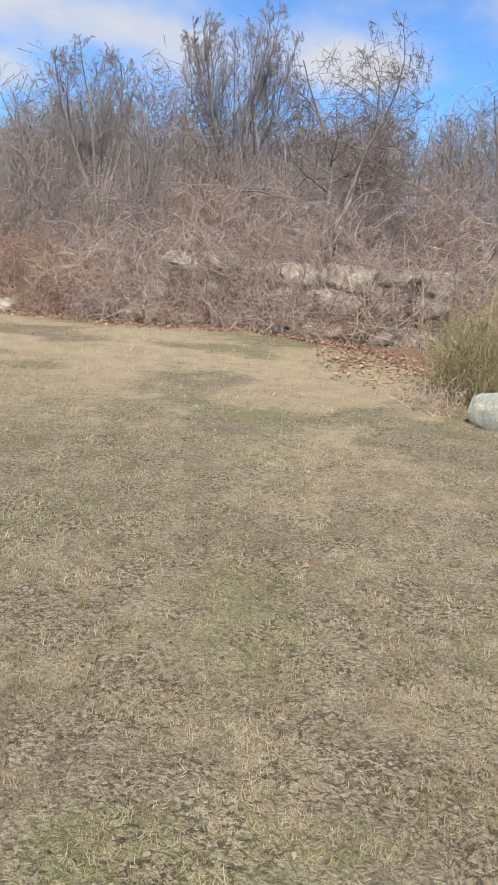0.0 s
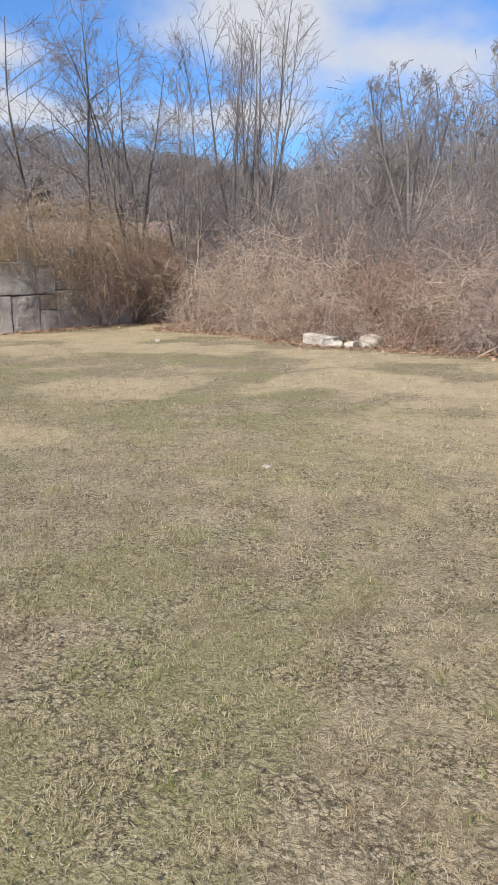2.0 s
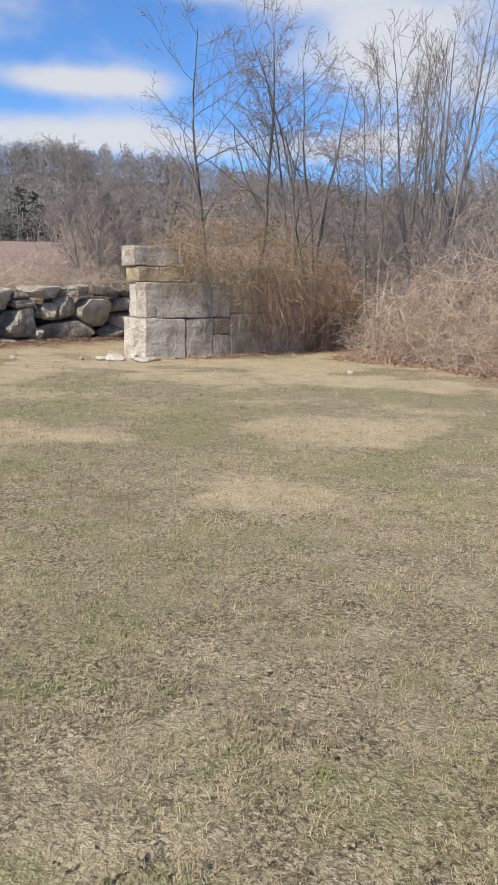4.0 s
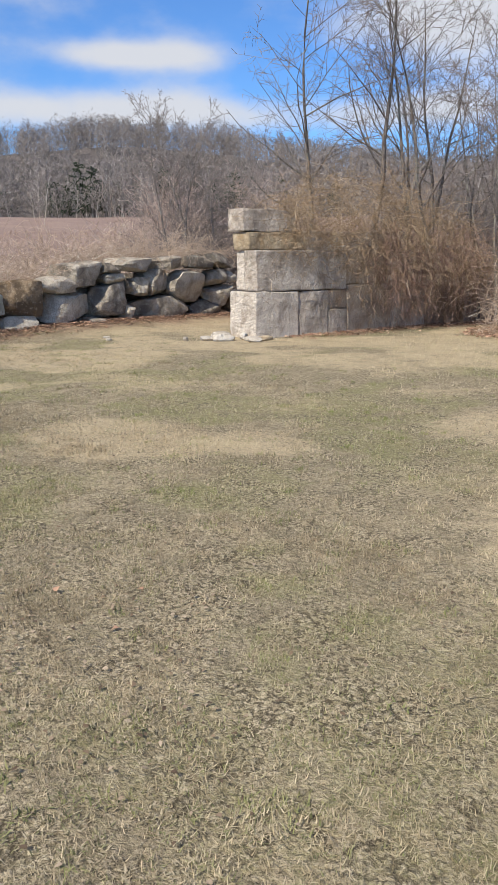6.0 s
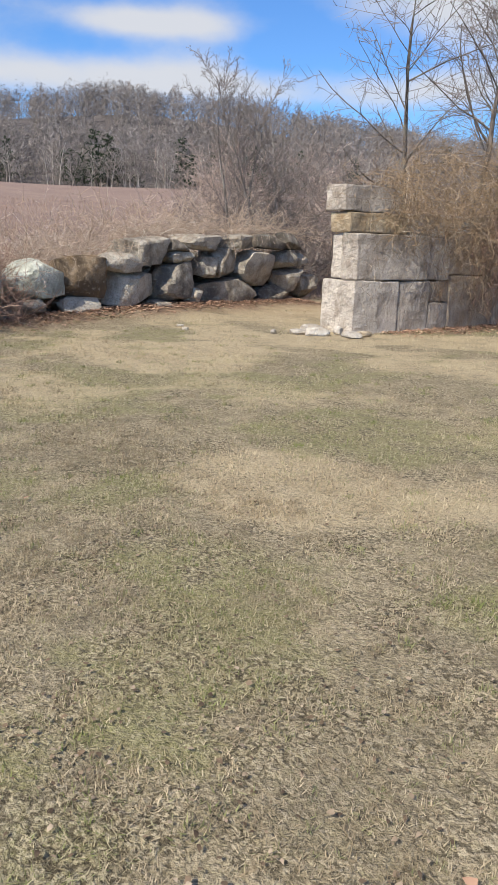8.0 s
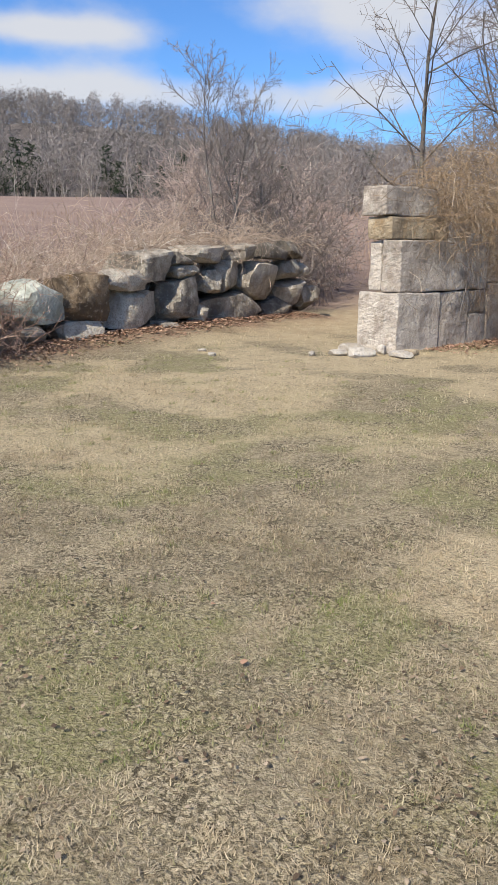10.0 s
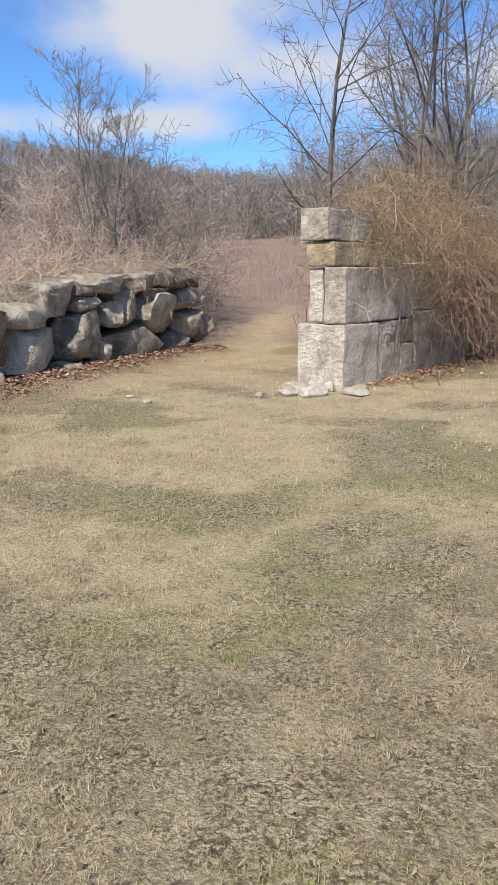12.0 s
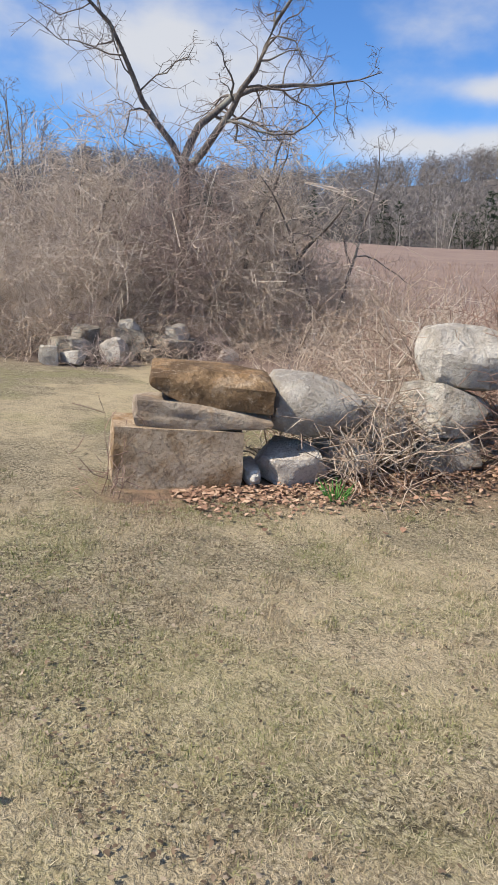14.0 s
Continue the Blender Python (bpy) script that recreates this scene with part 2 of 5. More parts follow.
def stone_material(name, dark, mid, pale, stain, lichen=(0.40, 0.42, 0.36), amount=0.5):
    k = Mat(name, 0.88)
    big = k.noise(2.6, 6, 0.62, None, 0.4)
    grain = k.noise(38, 6, 0.75)
    shift = k.math("SUBTRACT", k.each(), 0.5)
    c = k.ramp(k.math("ADD", big, k.math("MULTIPLY", shift, 0.26)), [(0.36, dark), (0.50, mid), (0.64, pale)])
    c = k.mix(k.math("MULTIPLY", k.step(k.noise(5.5, 5, 0.65, (1, 1, 0.35)), 0.50, 0.72), 0.6), c, stain)
    c = k.mix(k.math("MULTIPLY", k.step(k.noise(7.5, 6, 0.7), 0.55, 0.68), amount), c, lichen)
    c = k.mix(k.math("MULTIPLY", k.step(grain, 0.46, 0.66), 0.55), c, dark)
    c = k.mix(k.math("MULTIPLY", k.step(k.noise(16, 6, 0.75), 0.54, 0.66), 0.45), c, pale)
    h = k.math("ADD", k.math("MULTIPLY", grain, 0.5), k.math("MULTIPLY", k.noise(11, 5, 0.6), 1.2))
    return k.done(c, h, 1.0, 0.05)


def leaf_material(name, a, b, c3):
    k = Mat(name, 0.75)
    return k.done(k.ramp(k.island(), [(0.0, a), (0.5, b), (1.0, c3)]))


GROUND = ground_material()
GRASS = grass_material()
CANE = twig_material("cane", (0.190, 0.142, 0.125), (0.440, 0.345, 0.305), (0.68, 0.60, 0.54))
CANE_TAN = twig_material("tan_cane", (0.235, 0.172, 0.128), (0.515, 0.405, 0.322), (0.68, 0.62, 0.54))
VINE_PALE = twig_material("pale_vine", (0.31, 0.25, 0.205), (0.58, 0.49, 0.415), (0.72, 0.65, 0.58))
CANE_RED = twig_material("reddish_cane", (0.150, 0.092, 0.072), (0.360, 0.242, 0.190), (0.58, 0.46, 0.38))
CANE_ORANGE = twig_material("orange_vine", (0.130, 0.090, 0.056), (0.365, 0.264, 0.170), (0.58, 0.48, 0.37))
CANE_OLIVE = twig_material("olive_cane", (0.165, 0.135, 0.072), (0.345, 0.292, 0.168), (0.52, 0.45, 0.29))
TWIG_GREY = twig_material("grey_twig", (0.115, 0.096, 0.089), (0.240, 0.206, 0.190), (0.37, 0.33, 0.305))
TWIG_DARK = twig_material("dark_twig", (0.075, 0.060, 0.054), (0.180, 0.143, 0.126), (0.375, 0.315, 0.285))
TWIG_FAR = twig_material("far_twig", (0.130, 0.113, 0.106), (0.250, 0.222, 0.210), (0.46, 0.425, 0.40))
STALK = twig_material("field_stalk", (0.20, 0.135, 0.108), (0.36, 0.26, 0.205), (0.50, 0.385, 0.29))
BARK = bark_material("bark", (0.085, 0.070, 0.062), (0.235, 0.205, 0.185))
BARK_PALE = bark_material("pale_bark", (0.13, 0.112, 0.102), (0.30, 0.270, 0.250))
BARK_WHITE = bark_material("whitish_bark", (0.24, 0.215, 0.195), (0.50, 0.465, 0.43))
FIR = twig_material("fir_needles", (0.012, 0.022, 0.012), (0.035, 0.055, 0.028), (0.07, 0.085, 0.05))
STONE_DARK = stone_material("grey_fieldstone", (0.140, 0.122, 0.104), (0.335, 0.292, 0.240), (0.54, 0.490, 0.420), (0.25, 0.170, 0.105))
STONE_BROWN = stone_material("rusty_fieldstone", (0.130, 0.094, 0.062), (0.36, 0.268, 0.178), (0.54, 0.44, 0.33), (0.33, 0.20, 0.09), amount=0.10)
STONE_RUST = stone_material("rust_brown_boulder", (0.125, 0.078, 0.042), (0.345, 0.225, 0.125), (0.55, 0.43, 0.31), (0.32, 0.175, 0.07), amount=0.06)
STONE_PALE = stone_material("pale_fieldstone", (0.33, 0.295, 0.255), (0.52, 0.475, 0.42), (0.68, 0.64, 0.58), (0.44, 0.37, 0.28), amount=0.2)
STONE_GREEN = stone_material("green_white_fieldstone", (0.30, 0.31, 0.265), (0.50, 0.515, 0.45), (0.68, 0.69, 0.62), (0.29, 0.27, 0.21), amount=0.3)
GRANITE = stone_material("weathered_granite_block", (0.24, 0.205, 0.175), (0.44, 0.385, 0.335), (0.60, 0.54, 0.475), (0.28, 0.225, 0.18), amount=0.25)
GRANITE_TAN = stone_material("tan_granite_block", (0.27, 0.21, 0.14), (0.43, 0.350, 0.245), (0.54, 0.46, 0.35), (0.34, 0.22, 0.11), amount=0.12)
GRANITE_RUST = stone_material("rust_granite_block", (0.19, 0.145, 0.11), (0.35, 0.275, 0.21), (0.47, 0.39, 0.31), (0.40, 0.25, 0.13), amount=0.15)
LEAF_DRY = leaf_material("dry_leaf", (0.125, 0.072, 0.050), (0.310, 0.180, 0.120), (0.50, 0.35, 0.25))
LEAF_SCRAP = leaf_material("leaf_scrap", (0.055, 0.038, 0.026), (0.165, 0.115, 0.075), (0.36, 0.29, 0.215))
LEAF_GREEN = leaf_material("green_leaf", (0.035, 0.11, 0.025), (0.08, 0.21, 0.045), (0.15, 0.29, 0.08))


# ---- mesh helpers ----
def smooth01(v, lo, hi):
    u = np.clip((v - lo) / (hi - lo), 0, 1)
    return u * u * (3 - 2 * u)


def polys(name, verts, faces):
    """A mesh from an array of places and an array of equal-sided faces."""
    me = bpy.data.meshes.new(name)
    verts, faces = np.asarray(verts, np.float32), np.asarray(faces, np.int32)
    k = faces.shape[1]
    me.vertices.add(len(verts))
    me.vertices.foreach_set("co", verts.ravel())
    me.loops.add(faces.size)
    me.loops.foreach_set("vertex_index", faces.ravel())
    me.polygons.add(len(faces))
    me.polygons.foreach_set("loop_start", np.arange(0, faces.size, k, dtype=np.int32))
    me.update(calc_edges=True)
    return me


def part(name, data, material, parent=None, label=""):
    """Links a mesh, or a bmesh, as one object under a thing or a part."""
    if isinstance(data, bmesh.types.BMesh):
        me = bpy.data.meshes.new(name)
        data.to_mesh(me)
        data.free()
        data = me
    if not data.materials:
        data.materials.append(material)
    ob = new(name, data)
    if parent:
        ob.parent = parent
    return tagged(ob, label)


def thing(name, place, label, category, group="", kind=""):
    ob = new(name)
    ob.location = place
    return tagged(ob, label, category, group, kind)


def tubes(P, R, sides=3):
    """Round strips along many lines at once. P: lines x points x 3, R: lines x points."""
    k, n, _ = P.shape
    T = np.gradient(P, axis=1)
    T /= np.linalg.norm(T, axis=2, keepdims=True) + 1e-9
    ref = np.where(np.abs(T[..., 2:3]) > 0.9, np.array([1.0, 0, 0]), np.array([0, 0, 1.0]))
    A = np.cross(T, ref)
    A /= np.linalg.norm(A, axis=2, keepdims=True) + 1e-9
    B = np.cross(T, A)
    ang = np.arange(sides) * 2 * np.pi / sides
    V = P[:, :, None] + R[:, :, None, None] * (A[:, :, None] * np.cos(ang)[:, None] + B[:, :, None] * np.sin(ang)[:, None])
    i = np.arange(k)[:, None, None] * n * sides + np.arange(n - 1)[None, :, None] * sides
    s = np.arange(sides)[None, None, :]
    s2 = (s + 1) % sides
    F = np.stack([i + s, i + s2, i + s2 + sides, i + s + sides], -1).reshape(-1, 4)
    return V.reshape(-1, 3), F


def joined(name, groups):
    """One mesh of several (P, R, sides) groups of tubes."""
    vs, fs, base = [], [], 0
    for P, R, sides in groups:
        if not len(P):
            continue
        v, f = tubes(P, R, sides)
        vs.append(v), fs.append(f + base)
        base += len(v)
    me = polys(name, np.concatenate(vs), np.concatenate(fs))
    me.polygons.foreach_set("use_smooth", np.ones(len(me.polygons), bool))
    return me


def unit(v):
    return v / (np.linalg.norm(v, axis=-1, keepdims=True) + 1e-9)


def canes(rng, start, way, length, n, droop, wobble, r0, tip=0.35):
    """Bending stems: from each start, along way, sagging by droop and wandering by wobble at each step."""
    k = len(start)
    P = np.empty((k, n, 3))
    P[:, 0] = start
    d = unit(np.asarray(way, float))
    step = (np.asarray(length) / (n - 1))[:, None]
    for i in range(1, n):
        d = unit(d + rng.normal(0, wobble, (k, 3)) + np.array([0, 0, -1.0]) * np.reshape(droop, (-1, 1)) * (i / n + 0.3))
        P[:, i] = P[:, i - 1] + d * step
    R = np.reshape(r0, (-1, 1)) * np.linspace(1, tip, n)[None]
    return P, R


def offshoots(rng, P, R, count, tmin, angle, part_length, n, up, wobble, rpart=0.55, tmax=1.0, tip=0.35):
    """Side branches of many lines at once, count on each."""
    k, m, _ = P.shape
    who = np.repeat(np.arange(k), count)
    u = tmin + (tmax - tmin) * (np.tile(np.arange(count), k) + rng.random(k * count)) / count
    x = np.clip(u * (m - 1), 0, m - 1.001)
    i = x.astype(int)
    w = (x - i)[:, None]
    base = P[who, i] * (1 - w) + P[who, i + 1] * w
    tang = unit(P[who, i + 1] - P[who, i])
    rad = R[who, i] * (1 - w[:, 0]) + R[who, i + 1] * w[:, 0]
    side = unit(np.cross(tang, rng.normal(0, 1, (len(who), 3))))
    a = np.radians(angle * rng.uniform(0.6, 1.35, len(who)))[:, None]
    way = np.cos(a) * tang + np.sin(a) * side
    whole = np.linalg.norm(np.diff(P, axis=1), axis=2).sum(1)[who]
    length = whole * part_length * (1.2 - 0.75 * u) * rng.uniform(0.6, 1.25, len(who))
    return canes(rng, base, way, length, n, -up, wobble, rad * rpart * rng.uniform(0.7, 1.1, len(who)), tip)


# ---- lie of the land ----
def land(x, y):
    """Height of the ground: level turf, a gentle field beyond the walls, a wooded hill behind it."""
    x, y = np.asarray(x, float), np.asarray(y, float)
    r = np.hypot(x + 8, y - 4)
    ahead = smooth01((y - 4) / np.maximum(r, 1e-6), -0.05, 0.35)
    z = 0.10 * smooth01(y, 8, 13) + 0.02 * np.sin(x * 0.7 + 1) * np.cos(y * 0.9)
    slope = 0.074 * np.maximum(0, r - 19) + 0.012 * np.maximum(0, r - 45)
    slope = np.minimum(slope, 0.074 * 96 + 0.012 * 70)
    az = np.degrees(np.arctan2(-(x + 8), y - 4))
    hill = 26.3 * smooth01(r, 114, 240) * smooth01(az, -4, 30) * (0.85 + 0.15 * np.sin(az * 0.16 + 1.0))
    berm = 0.17 * np.exp(-((x - wall_x(y) + 0.05) / 0.55) ** 2) * smooth01(y, 7.5, 9.5) * (1 - smooth01(y, 17, 18.5))
    return z + berm + ahead * (slope + hill) + 0.25 * smooth01(r, 22, 40) * ahead * np.sin(x * 0.11) * np.sin(y * 0.13)


def patchy(x, y, size, seed):
    """Smooth random values from 0 to 1 over the plan, of about that grain."""
    table = np.random.default_rng(seed).random((64, 64))
    total, weight = 0, 0
    for j in range(4):
        u, v = x / size * 2 ** j + 17 * j, y / size * 2 ** j + 31 * j
        i, k = np.floor(u).astype(int), np.floor(v).astype(int)
        a, b = u - i, v - k
        a, b = a * a * (3 - 2 * a), b * b * (3 - 2 * b)
        t = lambda p, q: table[(i + p) % 64, (k + q) % 64]
        total = total + 0.58 ** j * ((t(0, 0) * (1 - a) + t(1, 0) * a) * (1 - b) + (t(0, 1) * (1 - a) + t(1, 1) * a) * b)
        weight += 0.58 ** j
    return total / weight


def straw(x, y):
    """How bleached the turf is: more towards the walls, with some pale patches."""
    d = y - np.interp(x, [-20, -13.4, -8, -4.5, 0.75], [3.5, 4.6, 3.2, 2.3, 0.0])
    base = 0.06 + 0.22 * smooth01(d, 1.5, 4.5) + 0.36 * smooth01(d, 4.5, 10.0) + 0.30 * smooth01(-x, 9.5, 13.5)
    v = base * (0.15 + 1.4 * smooth01(patchy(x, y, 1.3, 3), 0.40, 0.60))
    for px, py, rx, ry in ((-9.6, 7.0, 1.0, 0.75), (-8.6, 7.4, 0.6, 0.45), (-6.6, 9.3, 1.2, 0.9), (-1.0, 12.2, 1.5, 0.55), (-5.9, 6.6, 0.6, 0.5), (-13.6, 9.7, 1.2, 0.6)):
        q = ((x - px) / rx) ** 2 + ((y - py) / ry) ** 2 + 1.6 * (patchy(x, y, 0.5, 9) - 0.5)
        v = np.maximum(v, 0.9 * (1 - smooth01(q, 0.5, 1.3)))
    return np.clip(v, 0, 1)


def green(x, y):
    return np.clip(smooth01(patchy(x, y, 0.8, 5), 0.44, 0.62) * (0.35 + 0.35 * smooth01(-x, 10.5, 14) + 0.65 * smooth01(patchy(x, y, 3.1, 6), 0.35, 0.6)) * (1 - 0.7 * straw(x, y)), 0, 1)


def wall_x(y):
    """Foot of the boulder wall, by y."""
    return np.interp(y, [5.9, 7.4, 8.9, 10.65, 17.4, 18.2], [-18.42, -18.22, -17.85, -17.1, -16.1, -15.95])


def brush_y(x):
    """Edge of the turf along the thicket, by x."""
    return np.interp(x, [-10.8, -9.7, -7.6, -5.3, -4.0, -1.4, 0.5, 2.3, 3.0, 3.4, 3.6], [18.6, 16.5, 15.9, 14.3, 14.3, 13.6, 13.9, 12.5, 11.0, 8.6, 4.0])


CORNER, ALONG = np.array([-12.83, 13.80]), np.array([0.36, 0.933])


def ground_mesh():
    gx = np.concatenate([-np.geomspace(900, 32, 26), np.arange(-31, 8.01, 0.22), np.geomspace(9, 900, 26)])
    gy = np.concatenate([-np.geomspace(900, 6, 18), np.arange(-4, 24.01, 0.22), np.geomspace(25, 900, 40)])
    X, Y = np.meshgrid(gx, gy)
    rng = np.random.default_rng(5)
    Z = land(X, Y)
    near = (np.abs(X + 11) < 21) & (Y > -4) & (Y < 24)
    Z = Z + np.where(near, rng.normal(0, 0.006, X.shape), 0)
    nx, ny = len(gx), len(gy)
    i = (np.arange(ny - 1)[:, None] * nx + np.arange(nx - 1)[None]).ravel()
    me = polys("ground", np.stack([X, Y, Z], -1).reshape(-1, 3), np.stack([i, i + 1, i + nx + 1, i + nx], -1))
    me.polygons.foreach_set("use_smooth", np.ones(len(me.polygons), bool))
    jag = 0.25 * np.sin(X * 3.1) * np.cos(Y * 2.3) + rng.normal(0, 0.12, X.shape)
    r = np.hypot(X + 8, Y - 4)
    past_wall = smooth01(wall_x(Y) - X + jag, 0.2, 1.4) * smooth01(Y, 9.5, 11) 
    past_end = smooth01(Y + jag, 19.0, 20.6)
    far_row = smooth01(-25.5 - X + jag, 0, 1.5) * smooth01(Y, 6.5, 8)
    field = np.clip(np.maximum(np.maximum(past_wall, past_end), far_row), 0, 1)
    under = smooth01(Y - brush_y(X) + jag, -0.25, 0.35) * smooth01(X, -11.0, -9.6)
    foot = np.exp(-((X - wall_x(Y) - 0.15 + jag * 0.5) / 0.42) ** 2) * smooth01(Y, 5.9, 6.5) * (1 - smooth01(Y, 17.6, 18.4))
    s = (X - CORNER[0]) * ALONG[0] + (Y - CORNER[1]) * ALONG[1]
    off = (X - CORNER[0]) * ALONG[1] - (Y - CORNER[1]) * ALONG[0]
    foot2 = np.exp(-((off - 0.1 + jag * 0.5) / 0.45) ** 2) * smooth01(s, 1.0, 2.2) * (1 - smooth01(s, 6, 7))
    earth = np.clip(np.maximum(np.maximum(under, foot), foot2), 0, 1)
    # worn track through the gap between the walls
    track = np.exp(-((X + 14.9 + 0.13 * (Y - 14) + 0.4 * jag) / 0.75) ** 2) * smooth01(Y, 13, 16) * (1 - smooth01(Y, 25, 28))
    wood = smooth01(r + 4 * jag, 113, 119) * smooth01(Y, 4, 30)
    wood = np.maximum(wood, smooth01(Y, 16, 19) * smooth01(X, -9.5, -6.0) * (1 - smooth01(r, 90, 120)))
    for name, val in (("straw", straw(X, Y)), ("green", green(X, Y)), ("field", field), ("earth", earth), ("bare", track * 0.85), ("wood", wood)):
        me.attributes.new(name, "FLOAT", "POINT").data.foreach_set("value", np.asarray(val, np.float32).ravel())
    return me


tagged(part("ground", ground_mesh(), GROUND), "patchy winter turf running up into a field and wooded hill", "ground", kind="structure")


# ---- stones ----
def boulder_mesh(seed, w, d, h, facets=12, cuts=8, round_=0.16, lo=0.60, hi=0.92, rough=1.0):
    """A broken fieldstone: a block cut by planes and roughened. x is its length, y its depth."""
    rng = np.random.default_rng(seed)
    bm = bmesh.new()
    bmesh.ops.create_cube(bm, size=2)
    bmesh.ops.subdivide_edges(bm, edges=bm.edges[:], cuts=cuts, use_grid_fill=True)
    V = np.array([v.co[:] for v in bm.verts])
    V = V * (1 - round_) + unit(V) * 1.2 * round_
    for _ in range(facets):
        n = unit(rng.normal(0, 1, 3))
        lim = rng.uniform(lo, hi) * (1 + 0.45 * (np.abs(n).sum() - 1))
        over = np.maximum(0, V @ n - lim)
        V = V - over[:, None] * n
    lump = np.array([noise.noise(Vector(p * 1.5 + seed * 7.1)) for p in V])
    grain = np.array([noise.ridged_multi_fractal(Vector(p * 2.2 + seed * 3.3), 0.9, 2.1, 4, 1.0, 2.0) for p in V])
    V = V * (1 + 0.06 * rough * lump + 0.022 * rough * (grain - 1.2))[:, None] + 0.03 * rough * np.array([noise.noise_vector(Vector(p * 5.0 + seed))[:] for p in V])
    V = (V - (V.max(0) + V.min(0)) / 2) / (V.max(0) - V.min(0)) * np.array([w, d, h])
    for v, p in zip(bm.verts, V):
        v.co = p
    me = bpy.data.meshes.new("boulder")
    bm.to_mesh(me)
    bm.free()
    me.polygons.foreach_set("use_smooth", np.ones(len(me.polygons), bool))
    me.set_sharp_from_angle(angle=radians(24))
    return me


def stone_in(parent, place, size, turn, material, seed, name="boulder", tilt=(0, 0), label="", **more):
    me = boulder_mesh(seed, *size, **more)
    ob = part(name, me, material, parent, label)
    base = parent.location if parent else Vector((0, 0, 0))
    ob.matrix_basis = Matrix.Translation(Vector(place) - base) @ pose(0, 0, 0, tilt[0], tilt[1], turn)
    return ob


def wall_stones(parent, rows, turn, depth, seed, face):
    """Stones of one run: x, y, height of the middle, length, height, material."""
    for j, (x, y, z, w, h, mat) in enumerate(rows):
        rng = np.random.default_rng(seed + j)
        d = depth * rng.uniform(0.85, 1.15) * (0.7 + 0.3 * min(1, h / 0.5))
        c = np.array([x, y]) - np.array(face) * (d / 2 - 0.12)
        stone_in(parent, (c[0], c[1], z), (w * 1.09, d, h * 1.10), turn + rng.uniform(-7, 7), mat, seed + j,
                 tilt=(rng.uniform(-5, 5), rng.uniform(-7, 7)), **({'round_': 0.55, 'facets': 9, 'lo': 0.78, 'hi': 1.0} if mat is STONE_PALE else {'round_': 0.24, 'facets': 14, 'lo': 0.62, 'hi': 0.96}))


boulder_wall = thing("dry_stone_wall", (-16.7, 13.0, 0.0), "long wall of piled grey fieldstone boulders with open joints", "stone wall")
D, B, L, G = STONE_DARK, STONE_BROWN, STONE_PALE, STONE_GREEN
FACE1 = (0.989, -0.146)
wall_stones(boulder_wall, [(-17.04, 11.04, 0.74, 0.95, 0.60, G), (-16.91, 11.94, 0.78, 0.86, 0.68, B), (-16.79, 12.70, 1.02, 0.74, 0.30, D),
                           (-16.76, 12.94, 0.57, 1.10, 0.60, D), (-16.74, 13.39, 1.20, 0.95, 0.48, D), (-16.59, 14.06, 0.66, 1.00, 0.74, D),
                           (-16.62, 14.03, 1.28, 0.45, 0.27, D), (-16.54, 14.73, 1.40, 0.97, 0.29, D)], 81.6, 0.8, 100, FACE1)
wall_stones(boulder_wall, [(-16.60, 14.17, 1.10, 0.61, 0.24, D), (-16.47, 14.80, 0.94, 0.58, 0.38, D), (-16.41, 15.30, 1.01, 0.67, 0.52, D),
                           (-16.38, 15.65, 1.42, 1.00, 0.28, D), (-16.28, 16.22, 0.90, 1.20, 0.68, D), (-16.38, 15.36, 0.40, 1.60, 0.58, D),
                           (-16.50, 14.38, 0.40, 0.37, 0.28, D), (-16.18, 16.71, 0.34, 0.92, 0.47, D)], 81.6, 0.8, 120, FACE1)
wall_stones(boulder_wall, [(-16.11, 17.20, 0.65, 0.90, 0.52, D), (-16.15, 17.05, 1.07, 0.57, 0.36, D), (-16.24, 16.58, 1.44, 0.80, 0.30, D),
                           (-16.15, 17.22, 1.46, 0.57, 0.33, D), (-16.10, 17.48, 1.10, 0.40, 0.30, D), (-16.04, 17.75, 0.50, 0.60, 0.50, D),
                           (-17.02, 10.95, 0.33, 0.55, 0.24, D), (-16.88, 11.80, 0.33, 0.7, 0.26, D), (-16.55, 13.55, 0.25, 0.45, 0.2, D)], 81.6, 0.8, 140, FACE1)
wall_stones(boulder_wall, [(-17.78, 9.10, 1.04, 0.72, 0.50, L), (-17.84, 8.96, 0.62, 0.66, 0.42, D), (-17.82, 9.00, 0.28, 0.50, 0.32, D),
                           (-17.30, 10.27, 0.66, 0.60, 0.60, D), (-17.06, 10.55, 0.28, 0.42, 0.25, D), (-17.5, 9.70, 0.45, 0.7, 0.55, D)], 66, 0.75, 160, (0.91, -0.41))
rubble_core = [(-17.25, 11.6, 0.45, 0.9, 0.8, D), (-17.1, 12.6, 0.45, 1.0, 0.8, D), (-17.05, 13.6, 0.55, 1.1, 0.9, D), (-16.95, 14.5, 0.6, 1.0, 1.0, D),
               (-16.8, 15.5, 0.6, 1.1, 1.1, D), (-16.7, 16.5, 0.6, 1.1, 1.1, D), (-16.55, 17.2, 0.6, 0.8, 1.0, D), (-17.0, 14.0, 1.0, 1.0, 0.6, D)]
wall_stones(boulder_wall, [(x - 0.18, y, z, w, h, m) for x, y, z, w, h, m in rubble_core], 81.6, 0.7, 180, FACE1)

stack = thing("slab_stack", (-18.4, 7.1, 0.0), "stack of two rusty slabs on a squared brown boulder", "stone wall")
ST = 72
